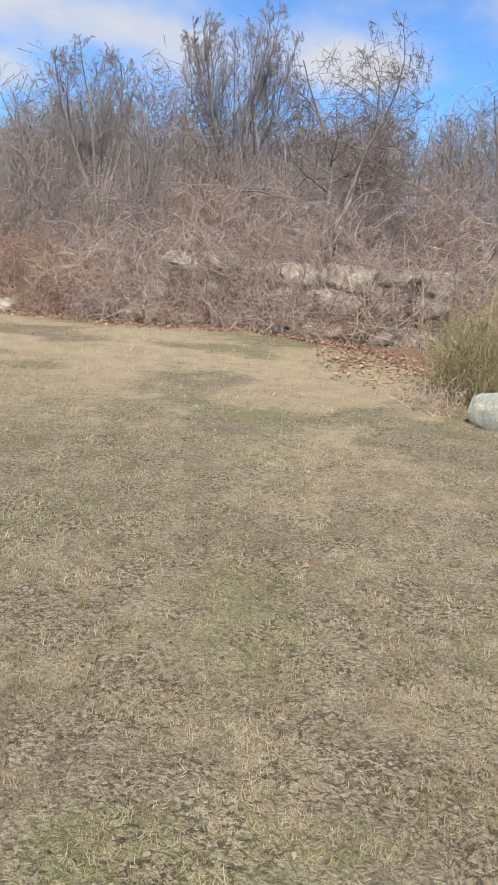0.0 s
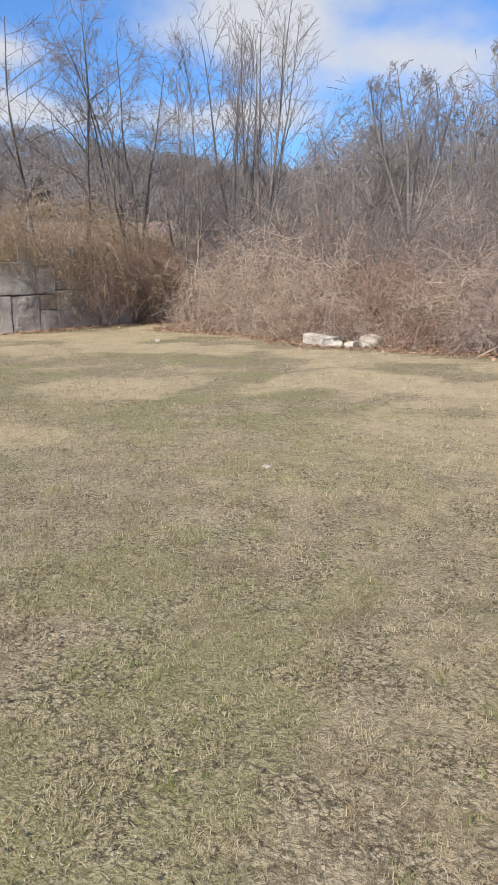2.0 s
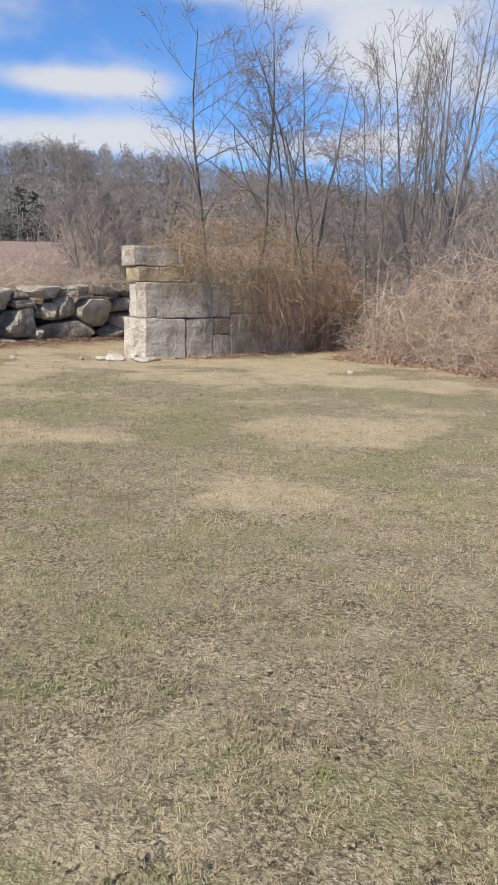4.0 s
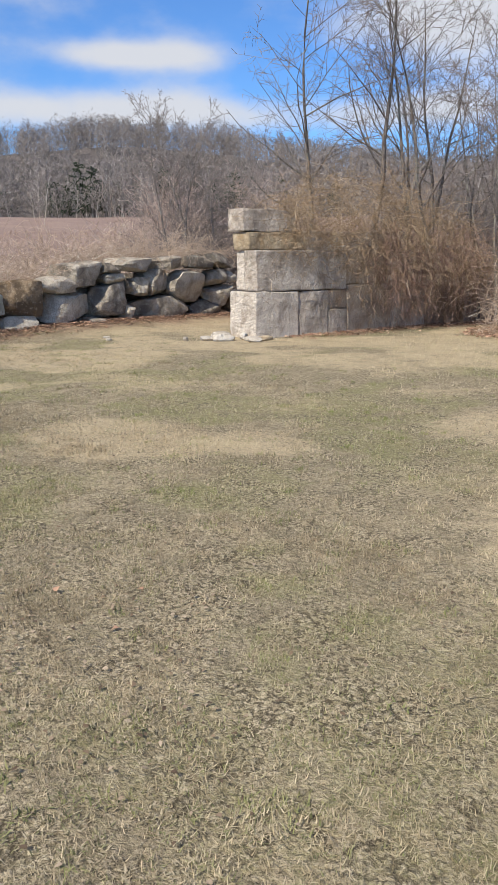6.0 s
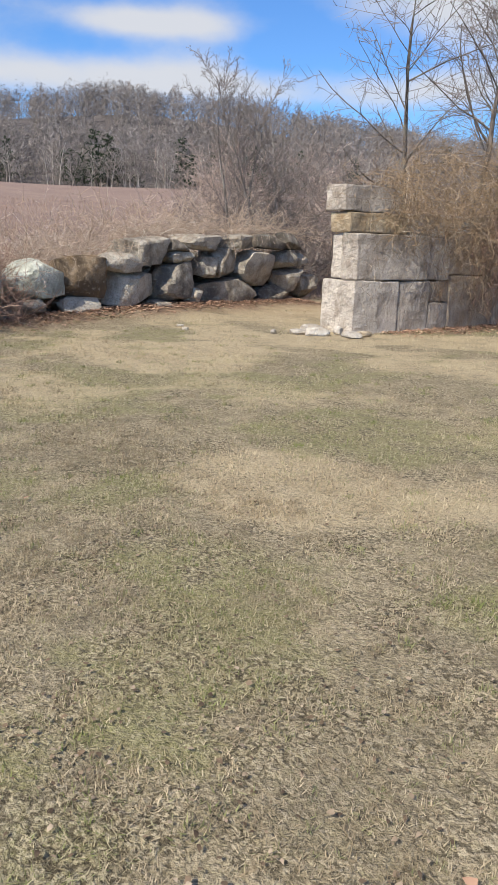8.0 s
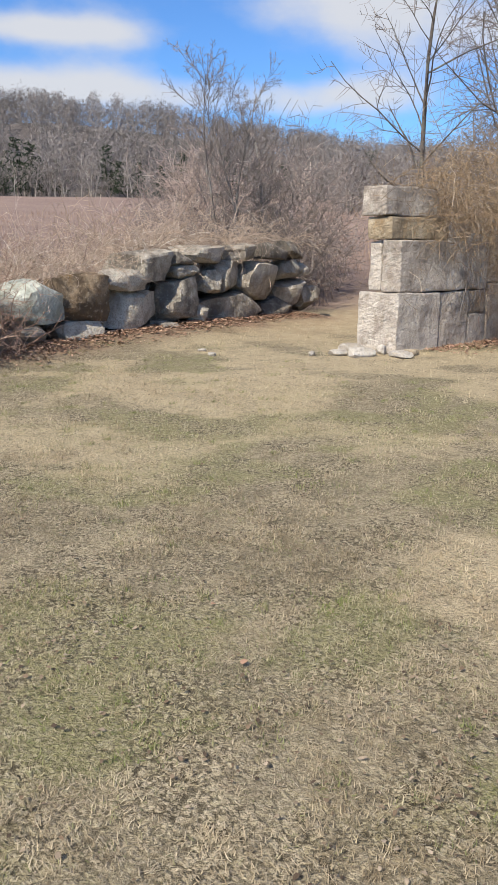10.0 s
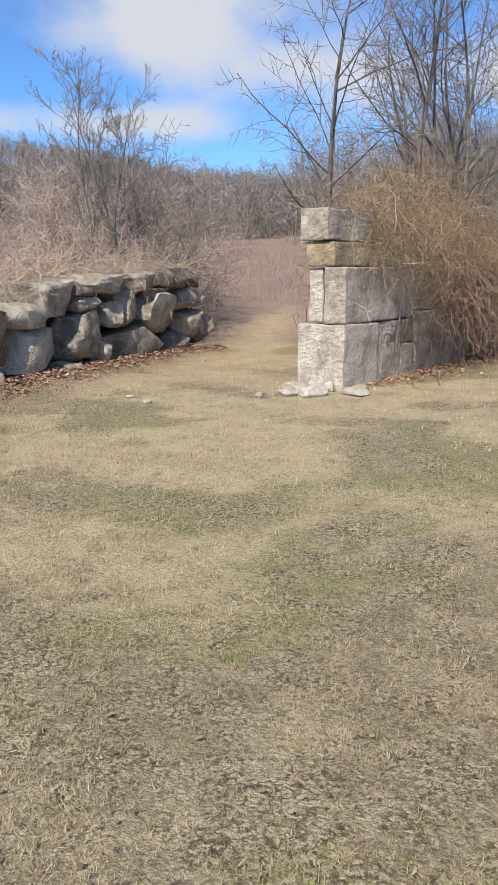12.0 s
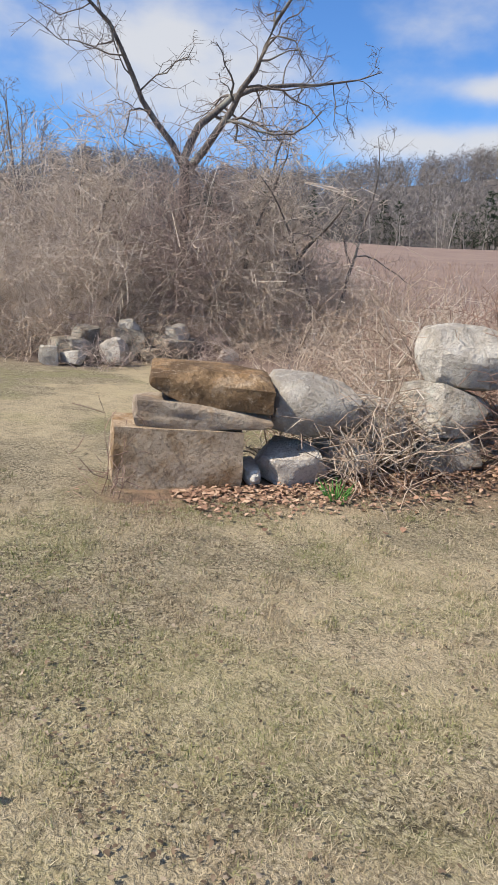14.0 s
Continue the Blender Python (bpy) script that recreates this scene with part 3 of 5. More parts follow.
for (x, y, z, w, d, h, mat, turn, tx, ty, nm, lb, seed) in (
        (-18.65, 6.91, 0.17, 1.00, 0.62, 0.60, STONE_RUST, ST + 2, 0, 2, "boulder", "squared brown base boulder with a pale end", 201),
        (-18.66, 7.12, 0.54, 1.06, 0.7, 0.20, GRANITE_RUST, ST, 0, 4, "slab", "thin grey-brown slab", 202),
        (-18.66, 7.20, 0.755, 0.96, 0.66, 0.28, STONE_RUST, ST - 3, 2, 4, "slab", "thick rust-brown slab tilted on top", 203)):
    stone_in(stack, (x, y, z), (w, d, h), turn, mat, seed, nm, (tx, ty), lb, facets=4 if nm == 'boulder' else 10, round_=0.03, lo=0.86 if nm == 'boulder' else 0.78, hi=1.04, cuts=13, rough=0.5)
pale_run = thing("dry_stone_wall", (-18.2, 8.0, 0.0), "low run of pale rounded boulders tangled in brambles", "stone wall")
wall_stones(pale_run, [(-18.22, 7.92, 0.60, 0.82, 0.44, L), (-18.20, 7.75, 0.17, 0.54, 0.28, GRANITE),
                       (-18.08, 8.22, 0.24, 0.44, 0.30, D), (-18.12, 8.45, 0.45, 0.5, 0.4, D), (-18.30, 7.43, 0.09, 0.13, 0.13, L)], 72, 0.7, 220, (0.95, -0.3))

far_row = thing("field_stones", (-26.2, 9.5, 0.0), "row of half-buried grey boulders at the field edge", "stone wall")
for j, (x, y, z, w, h, mat) in enumerate(((-26.5, 8.45, 0.70, 0.58, 0.36, D), (-26.0, 8.87, 0.38, 0.46, 0.52, L), (-26.8, 9.40, 0.88, 0.42, 0.28, L), (-26.7, 10.35, 0.74, 0.55, 0.40, L),
                                         (-26.2, 11.20, 0.26, 0.44, 0.32, L), (-26.0, 8.15, 0.25, 0.42, 0.28, L), (-26.1, 7.75, 0.28, 0.36, 0.38, L), (-26.6, 8.35, 0.30, 1.0, 0.6, D),
                                         (-27.0, 9.45, 0.40, 1.1, 0.75, D), (-26.95, 10.3, 0.35, 1.2, 0.6, D), (-26.4, 9.7, 0.25, 0.4, 0.3, D), (-26.6, 12.2, 0.22, 0.4, 0.3, D))):
    stone_in(far_row, (x, y, z * 0.8 - 0.06), (w * 0.98, w * 0.85, h * 0.98), j * 41, mat, 240 + j, round_=0.45, facets=11, lo=0.68, hi=0.98)


def block_mesh(seed, length, depth, h, end_skew=0.0):
    """A split granite block with chipped arrises; x along the wall, y into it, from the outer corner."""
    bm = bmesh.new()
    bmesh.ops.create_cube(bm, size=1)
    for v in bm.verts:
        v.co = ((v.co.x + 0.5) * length, (v.co.y + 0.5) * depth, (v.co.z + 0.5) * h)
        v.co.x -= v.co.y * end_skew
    bmesh.ops.bevel(bm, geom=bm.edges[:], offset=0.022, segments=2, affect="EDGES", profile=0.6)
    bmesh.ops.subdivide_edges(bm, edges=[e for e in bm.edges if e.calc_length() > 0.12], cuts=5, use_grid_fill=True)
    for v in bm.verts:
        p = v.co * 3.2 + Vector((seed * 3.7, 0, 0))
        q = v.co * 9.0 + Vector((0, seed * 2.1, 0))
        v.co += 0.020 * noise.noise_vector(p) + 0.010 * noise.noise_vector(q)
    me = bpy.data.meshes.new("granite_block")
    bm.normal_update()
    bm.to_mesh(me)
    bm.free()
    return me


ruin = thing("granite_wall_end", (CORNER[0], CORNER[1], 0.0), "ruined wall end of stacked split granite blocks under vines", "stone wall")
WTURN = math.degrees(math.atan2(ALONG[1], ALONG[0]))


def wall_block(s, inset, z, length, depth, h, mat, seed, label="", turn=0.0):
    """Block at s metres along the wall, set back by inset, standing at height z."""
    ob = part("granite_block", block_mesh(seed, length, depth, h, 0.28), mat, ruin, label)
    p = ALONG * s + np.array([-ALONG[1], ALONG[0]]) * inset
    ob.matrix_basis = pose(p[0], p[1], z, 0, 0, WTURN + turn)
    return ob


wall_block(0.0, 0.0, -0.05, 0.98, 0.60, 0.96, GRANITE, 1, "pale split-faced corner block")
wall_block(0.02, 0.0, 0.925, 1.62, 0.285, 0.715, GRANITE, 2, "pale split block with a dark vertical crack")
wall_block(-0.04, 0.312, 0.935, 1.5, 0.17, 0.69, GRANITE, 17, "narrow pale block beside the crack")
wall_block(-0.05, 0.14, 1.65, 1.25, 0.36, 0.30, GRANITE_TAN, 3, "tan block")
wall_block(-0.12, 0.195, 1.965, 1.15, 0.36, 0.395, GRANITE, 4, "grey cap block")
wall_block(1.0, 0.012, -0.05, 0.70, 0.55, 0.955, GRANITE, 5)
wall_block(1.72, 0.0, -0.05, 0.45, 0.55, 0.60, GRANITE, 6, "small pale block")
wall_block(1.71, 0.03, 0.56, 0.46, 0.55, 0.35, GRANITE_RUST, 7)
wall_block(2.18, -0.02, -0.05, 1.15, 0.6, 1.05, GRANITE_RUST, 8, "rust-stained orange block")
wall_block(1.66, 0.03, 0.925, 0.5, 0.5, 0.69, GRANITE, 9)
wall_block(2.18, 0.05, 1.01, 1.1, 0.5, 0.7, GRANITE_RUST, 10)
wall_block(3.36, 0.0, -0.05, 1.0, 0.6, 0.9, GRANITE, 11)
wall_block(3.30, 0.04, 0.86, 1.2, 0.55, 0.8, GRANITE, 12)
wall_block(4.40, 0.0, -0.05, 1.2, 0.6, 1.0, GRANITE_RUST, 13)
wall_block(4.52, 0.03, 0.96, 1.1, 0.55, 0.8, GRANITE, 14)
wall_block(1.30, 0.15, 1.63, 1.6, 0.4, 0.36, GRANITE, 15)
wall_block(2.95, 0.10, 1.68, 1.6, 0.45, 0.35, GRANITE_RUST, 16)

# loose stones at the wall's foot, on the turf and in the thicket
for j, (x, y, w, d, h, mat, lb) in enumerate((
        (-13.38, 13.50, 0.38, 0.28, 0.17, L, "small pale stone at the foot of the granite wall"), (-13.12, 13.20, 0.42, 0.26, 0.16, L, "small pale stone at the foot of the granite wall"),
        (-12.98, 13.62, 0.16, 0.14, 0.16, L, "small white stone against the granite wall"), (-12.62, 13.40, 0.34, 0.26, 0.12, L, "flat stone sunk in the turf"),
        (-13.42, 13.12, 0.27, 0.22, 0.10, L, "flat stone sunk in the turf"), (-12.60, 13.75, 0.40, 0.22, 0.10, GRANITE_TAN, "flat tan stone at the wall foot"),
        (-13.71, 12.86, 0.11, 0.09, 0.08, L, "white pebble on the turf"), (-14.86, 12.12, 0.12, 0.09, 0.06, L, "pale pebble on the turf"),
        (-15.2, 12.4, 0.14, 0.09, 0.04, L, "pale pebble on the turf"), (-8.33, 13.84, 0.14, 0.1, 0.06, L, "pale pebble on the turf"),
        (-3.27, 6.38, 0.08, 0.06, 0.03, L, "white chip lying in the grass"),
        (3.27, 7.55, 0.62, 0.6, 0.48, G, "grey boulder beside the olive bush"), (-1.75, 14.45, 0.75, 0.5, 0.45, D, "grey boulder under the thicket edge"),
        (-4.3, 14.6, 0.5, 0.35, 0.3, D, "grey boulder under the thicket edge"))):
    ob = tagged(part("stone", boulder_mesh(300 + j, w, d, h, 9, 7, 0.85, 0.75, 1.0), mat), lb, "stone")
    ob.matrix_basis = pose(x, y, float(land(x, y)) + h * 0.32, 0, 0, j * 53)
kerb = tagged(part("stone_block", block_mesh(33, 0.62, 0.25, 0.25), STONE_PALE), "long white stone block lying at the thicket edge", "stone")
kerb.matrix_basis = pose(-5.55, 14.42, 0.06, 0, 4, -8)
for j, (x, w) in enumerate(((-4.85, 0.22), (-4.6, 0.3), (-4.35, 0.2), (-4.95, 0.14))):
    ob = tagged(part("stone", boulder_mesh(330 + j, w, 0.18, 0.14, 8, 3, 0.3), STONE_PALE), "pale broken stone at the thicket edge", "stone", "stones at the thicket edge")
    ob.matrix_basis = pose(x, 14.35 + 0.05 * j, float(land(x, 14.4)) + 0.05, 0, 0, j * 67)

# tumbled retaining wall inside the thicket
inner = thing("tumbled_wall", (1.5, 15.2, 0.0), "tumbled fieldstone wall half hidden in brambles", "stone wall")
rng = np.random.default_rng(8)
for j in range(26):
    x = -1.6 + 6.0 * ((j * 0.618) % 1)
    lev = j % 3
    w, h = rng.uniform(0.5, 1.15), rng.uniform(0.32, 0.55)
    y = brush_y(min(x, 2.3)) + 0.92 + 0.30 * lev + rng.uniform(-0.1, 0.15) + max(0, x - 2.3) * 0.3
    stone_in(inner, (x, y, 0.2 + lev * 0.52 + rng.uniform(-0.06, 0.06)), (w, 0.6, h), rng.uniform(-14, 14), D, 360 + j)


# ---- brush ----
THICK, DENSE = 1.45, 0.40      # stem girth and number of canes in the brush


def bramble(rng, centre, rx, ry, height, count, twigs=4, droop=0.22, r0=0.006, lean=0.42, wobble=0.24):
    """Canes of one mound of brambles: arching stems with side twigs, about a centre on the ground."""
    count = int(count * DENSE)
    a, q = rng.uniform(0, 2 * np.pi, count), np.sqrt(rng.random(count))
    x, y = centre[0] + rx * q * np.cos(a), centre[1] + ry * q * np.sin(a)
    start = np.stack([x, y, land(x, y) - 0.03], -1)
    way = np.stack([rng.normal(0, lean, count), rng.normal(0, lean, count), np.ones(count)], -1)
    dome = np.sqrt(np.maximum(0.12, 1 - q ** 2 * 0.85))
    P, R = canes(rng, start, way, height * dome * rng.uniform(0.7, 1.3, count), 6, droop * rng.uniform(0.2, 2.0, count), wobble, THICK * r0 * rng.uniform(0.5, 1.5, count))
    Q, S = offshoots(rng, P, R, twigs, 0.2, 55, 0.46, 3, 0.02, 0.4, 0.6)
    P[..., 2] = np.maximum(P[..., 2], land(P[..., 0], P[..., 1]) + 0.01)
    Q[..., 2] = np.maximum(Q[..., 2], land(Q[..., 0], Q[..., 1]) + 0.01)
    return [(P, R, 3), (Q, np.maximum(S, 0.0030), 3)]


def bush(seed, centre, rx, ry, height, count, material, label, twigs=4, name="bramble_bush", **more):
    rng = np.random.default_rng(seed)
    ob = thing(name, (centre[0], centre[1], 0), label, "bush")
    for nm, g in zip(("stem_tangle", "twig_tangle"), bramble(rng, centre, rx, ry, height, count, twigs, **more)):
        g[0][...] -= np.array([centre[0], centre[1], 0])
        tagged(part(nm, joined(nm, [g]), material, ob), kind="stuff")
    return ob


def heap_lines(rng, rx, ry, height, count, twigs, r0, droop, wobble, reach, fine):
    """Stems woven through one rounded heap in every direction, about its middle on the ground."""
    v = unit(rng.normal(0, 1, (count, 3)))
    v[:, 2] = np.abs(v[:, 2])
    q = (0.15 + 0.85 * rng.random(count)) ** 0.5
    lump = 1 + 0.14 * np.sin(v[:, 0] * 4 + rx * 9) * np.cos(v[:, 1] * 5 + ry * 7) + 0.10 * np.sin(v[:, 2] * 7 + v[:, 0] * 6)
    start = v * (q * lump)[:, None] * np.array([rx, ry, height]) * 0.92
    way = unit(np.cross(v, rng.normal(0, 1, (count, 3)))) + 0.30 * v + np.array([0, 0, 0.32])
    P, R = canes(rng, start, way, reach * rng.uniform(0.45, 1.35, count), 5, droop * rng.uniform(0.4, 1.6, count), wobble, r0 * rng.uniform(0.5, 1.5, count))
    Q, S = offshoots(rng, P, R, twigs, 0.05, 62, 0.36, 2, -0.02, 0.35, 0.65)
    # upright stems from the ground carry the heap
    m = max(6, count // 7)
    a, b = rng.uniform(0, 2 * np.pi, m), np.sqrt(rng.random(m)) * 0.9
    foot = np.column_stack([rx * b * np.cos(a), ry * b * np.sin(a), np.full(m, -0.05)])
    G, RG = canes(rng, foot, np.column_stack([rng.normal(0, 0.35, (m, 2)), np.ones(m)]), height * np.sqrt(np.maximum(0.1, 1 - b ** 2)) * rng.uniform(0.8, 1.15, m), 6, 0.08, 0.22, r0 * rng.uniform(1.0, 2.2, m))
    H, SH = offshoots(rng, G, RG, twigs, 0.15, 55, 0.34, 2, 0.03, 0.3, 0.6)
    return [(P, R, 3), (G, RG, 3)], [(Q, np.maximum(S, fine), 3), (H, np.maximum(SH, fine), 3)]


def heap(seed, place, rx, ry, height, count, material, label, twigs=5, name="bramble_bush", r0=0.0065, droop=0.24, wobble=0.30, reach=1.1, fine=0.0034):
    rng = np.random.default_rng(seed)
    z = float(land(*place))
    ob = thing(name, (place[0], place[1], z), label, "bush")
    for nm, groups in zip(("stem_tangle", "twig_tangle"), heap_lines(rng, rx, ry, height, count, twigs, r0, droop, wobble, reach, fine)):
        for P, R, sides in groups:
            P[..., 2] = np.maximum(P[..., 2], land(P[..., 0] + place[0], P[..., 1] + place[1]) - z - 0.03)
        tagged(part(nm, joined(nm, groups), material, ob), kind="stuff")
    return ob


LB1 = "tangled grey-brown bare brambles heaped in a leafless mound"
LB2 = "pale tan mound of dry arching brambles"
rng0 = np.random.default_rng(77)
# the bank to the east of the granite wall: x, set back, half widths, height, stems
for j, (x, dy, rx, ry, h, n, mat, lb) in enumerate((
        (-8.35, 1.25, 1.25, 1.1, 1.95, 300, CANE_TAN, LB2), (-7.0, 1.35, 1.45, 1.2, 2.25, 380, CANE_TAN, LB2), (-5.5, 1.30, 1.3, 1.1, 1.55, 270, CANE_TAN, LB2),
        (-4.3, 1.40, 1.3, 1.2, 1.65, 290, CANE_RED, LB2), (-3.0, 1.20, 1.3, 1.1, 1.50, 280, CANE_TAN, LB2), (-1.7, 1.25, 1.3, 1.2, 1.85, 330, CANE, LB1),
        (-0.35, 1.35, 1.4, 1.2, 2.50, 420, CANE, LB1), (0.9, 1.55, 1.35, 1.1, 2.75, 420, CANE, LB1), (2.1, 1.9, 1.3, 1.2, 2.45, 360, CANE, LB1),
        (3.9, 1.5, 1.3, 1.3, 2.5, 300, CANE, LB1), (5.2, 2.6, 1.5, 1.6, 2.6, 260, CANE, LB1),
        (0.35, 0.55, 0.8, 0.5, 0.85, 62, CANE, LB1), (1.35, 0.50, 0.8, 0.5, 1.0, 62, CANE, LB1), (2.2, 0.75, 0.7, 0.6, 1.15, 62, CANE_TAN, LB1), (3.0, 1.0, 0.7, 0.7, 1.3, 62, CANE, LB1))):
    heap(500 + j, (x, brush_y(min(x, 2.3)) + dy), rx, ry, h, n, mat, lb)
# taller scrub behind it, finer and greyer
for j in range(13):
    x = -10.4 + 1.35 * j
    y = brush_y(min(x, 2.2)) + 3.3 + 0.9 * (j % 2) + rng0.uniform(-0.2, 0.5) + (1.5 if x > 2 else 0)
    tall = float(np.interp(x, [-10.4, -8, -5, -3, 0, 3, 6], [2.9, 2.9, 2.6, 3.0, 3.9, 3.9, 3.6])) * rng0.uniform(0.92, 1.08)
    heap(540 + j, (x, y), 1.5, 1.3, tall, 250, (TWIG_GREY, CANE, TWIG_GREY, CANE_RED)[j % 4], "tall leafless thicket of fine grey stems", 7, "thicket", 0.0055, 0.04, 0.30, 1.3, 0.0045)
for j in range(12):
    x = -12.5 + 2.1 * j
    tall = float(np.interp(x, [-12, -7, -4, 0, 5, 12], [3.2, 3.1, 3.3, 4.3, 4.6, 4.4])) * rng0.uniform(0.92, 1.1)
    heap(700 + j, (x, 22.0 + 1.6 * (j % 3)), 2.1, 1.7, tall, 210, (TWIG_GREY, TWIG_FAR)[j % 2], "tall leafless thicket of fine grey stems", 7, "thicket", 0.008, -0.02, 0.26, 1.7, 0.0075)
# low dry growth along the edge of the turf
for j in range(14):
    x = -9.2 + 0.86 * j
    heap(560 + j, (x, brush_y(x) + 0.35), 0.62, 0.38, 0.45 + 0.16 * (j % 3), 60, (CANE_TAN, CANE_RED, CANE)[j % 3], "low dry brambles at the turf edge", 4, reach=0.6, r0=0.0045)
bush(580, (3.55, 8.95), 0.7, 0.75, 1.25, 1150, CANE_OLIVE, "dense olive-yellow bare shrub with upright twigs", 6, "shrub", droop=0.03, lean=0.28, r0=0.0026, wobble=0.12)
bush(581, (2.75, 8.2), 0.4, 0.4, 0.45, 160, CANE_TAN, "tuft of dry stems beside the boulder", 3, "dry_tuft", droop=0.04, lean=0.3, r0=0.0025)

# brambles over and behind the boulder wall
LB3 = "dry tan brambles growing behind the boulder wall"
for j, (y, dx, rx, ry, h, n, mat) in enumerate((
        (17.3, -1.5, 0.8, 1.1, 1.95, 200, CANE_TAN), (15.6, -1.6, 0.85, 1.2, 2.0, 230, CANE_TAN), (13.9, -1.55, 0.85, 1.2, 1.75, 220, CANE_TAN),
        (12.3, -1.5, 0.8, 1.1, 1.35, 190, CANE_TAN), (10.9, -1.35, 0.8, 1.0, 1.05, 170, CANE_RED), (9.4, -1.2, 0.7, 0.9, 0.95, 150, CANE_TAN),
        (16.4, -3.1, 1.3, 1.5, 2.1, 200, CANE_TAN), (14.0, -3.2, 1.3, 1.6, 1.8, 200, CANE), (11.6, -3.0, 1.3, 1.5, 1.3, 170, CANE_RED))):
    heap(600 + j, (wall_x(y) + dx, y), rx, ry, h, n, mat, LB3, 5, reach=0.95, droop=0.16)
# grey scrub past the wall's end, on the field side of the gap
for j, (x, y, rx, h, n) in enumerate(((-18.3, 19.2, 1.3, 3.3, 260), (-19.9, 20.4, 1.6, 3.7, 260), (-18.7, 22.4, 1.5, 3.9, 240), (-21.6, 22.0, 1.7, 3.6, 230), (-23.5, 24.5, 2.0, 3.2, 220), (-20.5, 25.5, 1.9, 4.0, 220), (-26.0, 28.0, 2.2, 3.0, 200))):
    heap(720 + j, (x, y), rx, rx, h, n, (TWIG_GREY, CANE)[j % 2], "leafless grey scrub past the end of the boulder wall", 8, "thicket", 0.007, -0.04, 0.27, 1.5, 0.006)
bush(620, (-17.4, 9.9), 0.42, 0.45, 1.65, 240, CANE_RED, "upright reddish bramble growing through the boulder wall", 5, droop=0.07, lean=0.35)
heap(621, (-18.05, 8.38), 0.42, 0.45, 0.72, 130, CANE_TAN, "tan bramble tangle heaped among the boulders", 5, reach=0.65, r0=0.005)
heap(625, (-17.4, 9.8), 0.48, 0.6, 1.15, 210, CANE_RED, "reddish bramble tangle growing through the boulder wall", 5, reach=0.8, r0=0.005)
bush(622, (-18.9, 8.6), 0.7, 0.8, 1.0, 200, CANE_TAN, "dry brambles behind the low boulders", 5, droop=0.15)
bush(623, (-18.35, 6.25), 0.16, 0.14, 0.7, 26, CANE_RED, "thin dry stems beside the stacked slabs", 3, "dry_tuft", droop=0.02, lean=0.16, r0=0.0022)
bush(624, (-17.2, 10.6), 0.4, 0.4, 0.8, 120, CANE_RED, "reddish bramble growing through the boulder wall", 4, droop=0.12)

for j, (x, y) in enumerate(((-26.9, 7.7), (-27.0, 8.7), (-27.0, 9.7), (-26.9, 10.8), (-26.7, 11.9), (-26.5, 13.0))):
    heap(680 + j, (x, y), 0.75, 0.7, 0.85 + 0.15 * (j % 2), 100, (CANE_TAN, CANE)[j % 2], "low brambles growing among the field stones", 5, reach=0.8)
for j, (x, y, h) in enumerate(((-25.4, 13.6, 1.15), (-24.6, 15.2, 1.2), (-26.4, 15.4, 1.5), (-27.6, 14.0, 1.7), (-23.6, 17.0, 1.3), (-22.0, 13.2, 0.8), (-21.4, 15.4, 1.0))):
    heap(690 + j, (x, y), 1.4, 1.2, h, 170, (CANE_TAN, VINE_PALE)[j % 2], "low tan mound of brambles in the field", 5)
for j, (x, y, h) in enumerate(((-20.2, 9.4, 0.75), (-20.6, 11.0, 0.8), (-22.4, 11.4, 0.7), (-19.6, 12.6, 0.9), (-23.6, 13.4, 0.9))):
    heap(730 + j, (x, y), 1.1, 1.0, h, 120, (CANE_TAN, CANE_RED)[j % 2], "low dry brambles in the field beyond the boulders", 5)
for j, (x, y) in enumerate(((-25.75, 8.5), (-25.9, 9.75), (-25.8, 10.7), (-25.9, 11.7))):
    heap(740 + j, (x, y), 0.55, 0.5, 0.42, 60, (CANE, CANE_TAN)[j % 2], "low brambles growing among the field stones", 4, reach=0.5, r0=0.005)
for j, (x, y, rx, h) in enumerate(((-27.9, 9.0, 0.9, 2.7), (-27.5, 12.0, 0.8, 2.9), (-28.6, 7.6, 1.0, 2.4))):
    heap(750 + j, (x, y), rx, rx, h, 230, VINE_PALE, "pale vines hanging over saplings at the field edge", 6, droop=0.45, reach=1.3)
# the field edge beyond the stack
for j in range(8):
    x, y = -28.2 - 0.5 * (j % 2), 6.6 + 1.25 * j
    heap(640 + j, (x, y), 1.2, 1.1, (1.9, 1.6, 1.75)[j % 3], 190, (CANE_TAN, VINE_PALE)[j % 2], "dense bare brambles at the field edge", 6)
for j, (x, y, rx, h, n) in enumerate(((-29.5, 9.7, 1.25, 4.7, 520), (-28.5, 11.1, 1.1, 4.1, 460), (-28.1, 12.9, 1.0, 4.9, 460), (-31.0, 8.2, 1.7, 4.4, 400), (-33.5, 6.8, 2.0, 4.4, 300),
                                      (-32.5, 10.4, 1.8, 3.7, 260), (-31.0, 5.6, 1.6, 3.0, 280), (-37.0, 8.0, 2.4, 4.6, 260), (-36.0, 12.5, 2.0, 3.2, 200), (-41.0, 5.0, 2.8, 4.6, 220))):
    heap(660 + j, (x, y), rx, rx, h, n, (VINE_PALE, CANE, VINE_PALE)[j % 3], "tall pale tangle of bare vines heaped over saplings", 7, "thicket", 0.0075, 0.30, 0.32, 1.5, 0.0055)


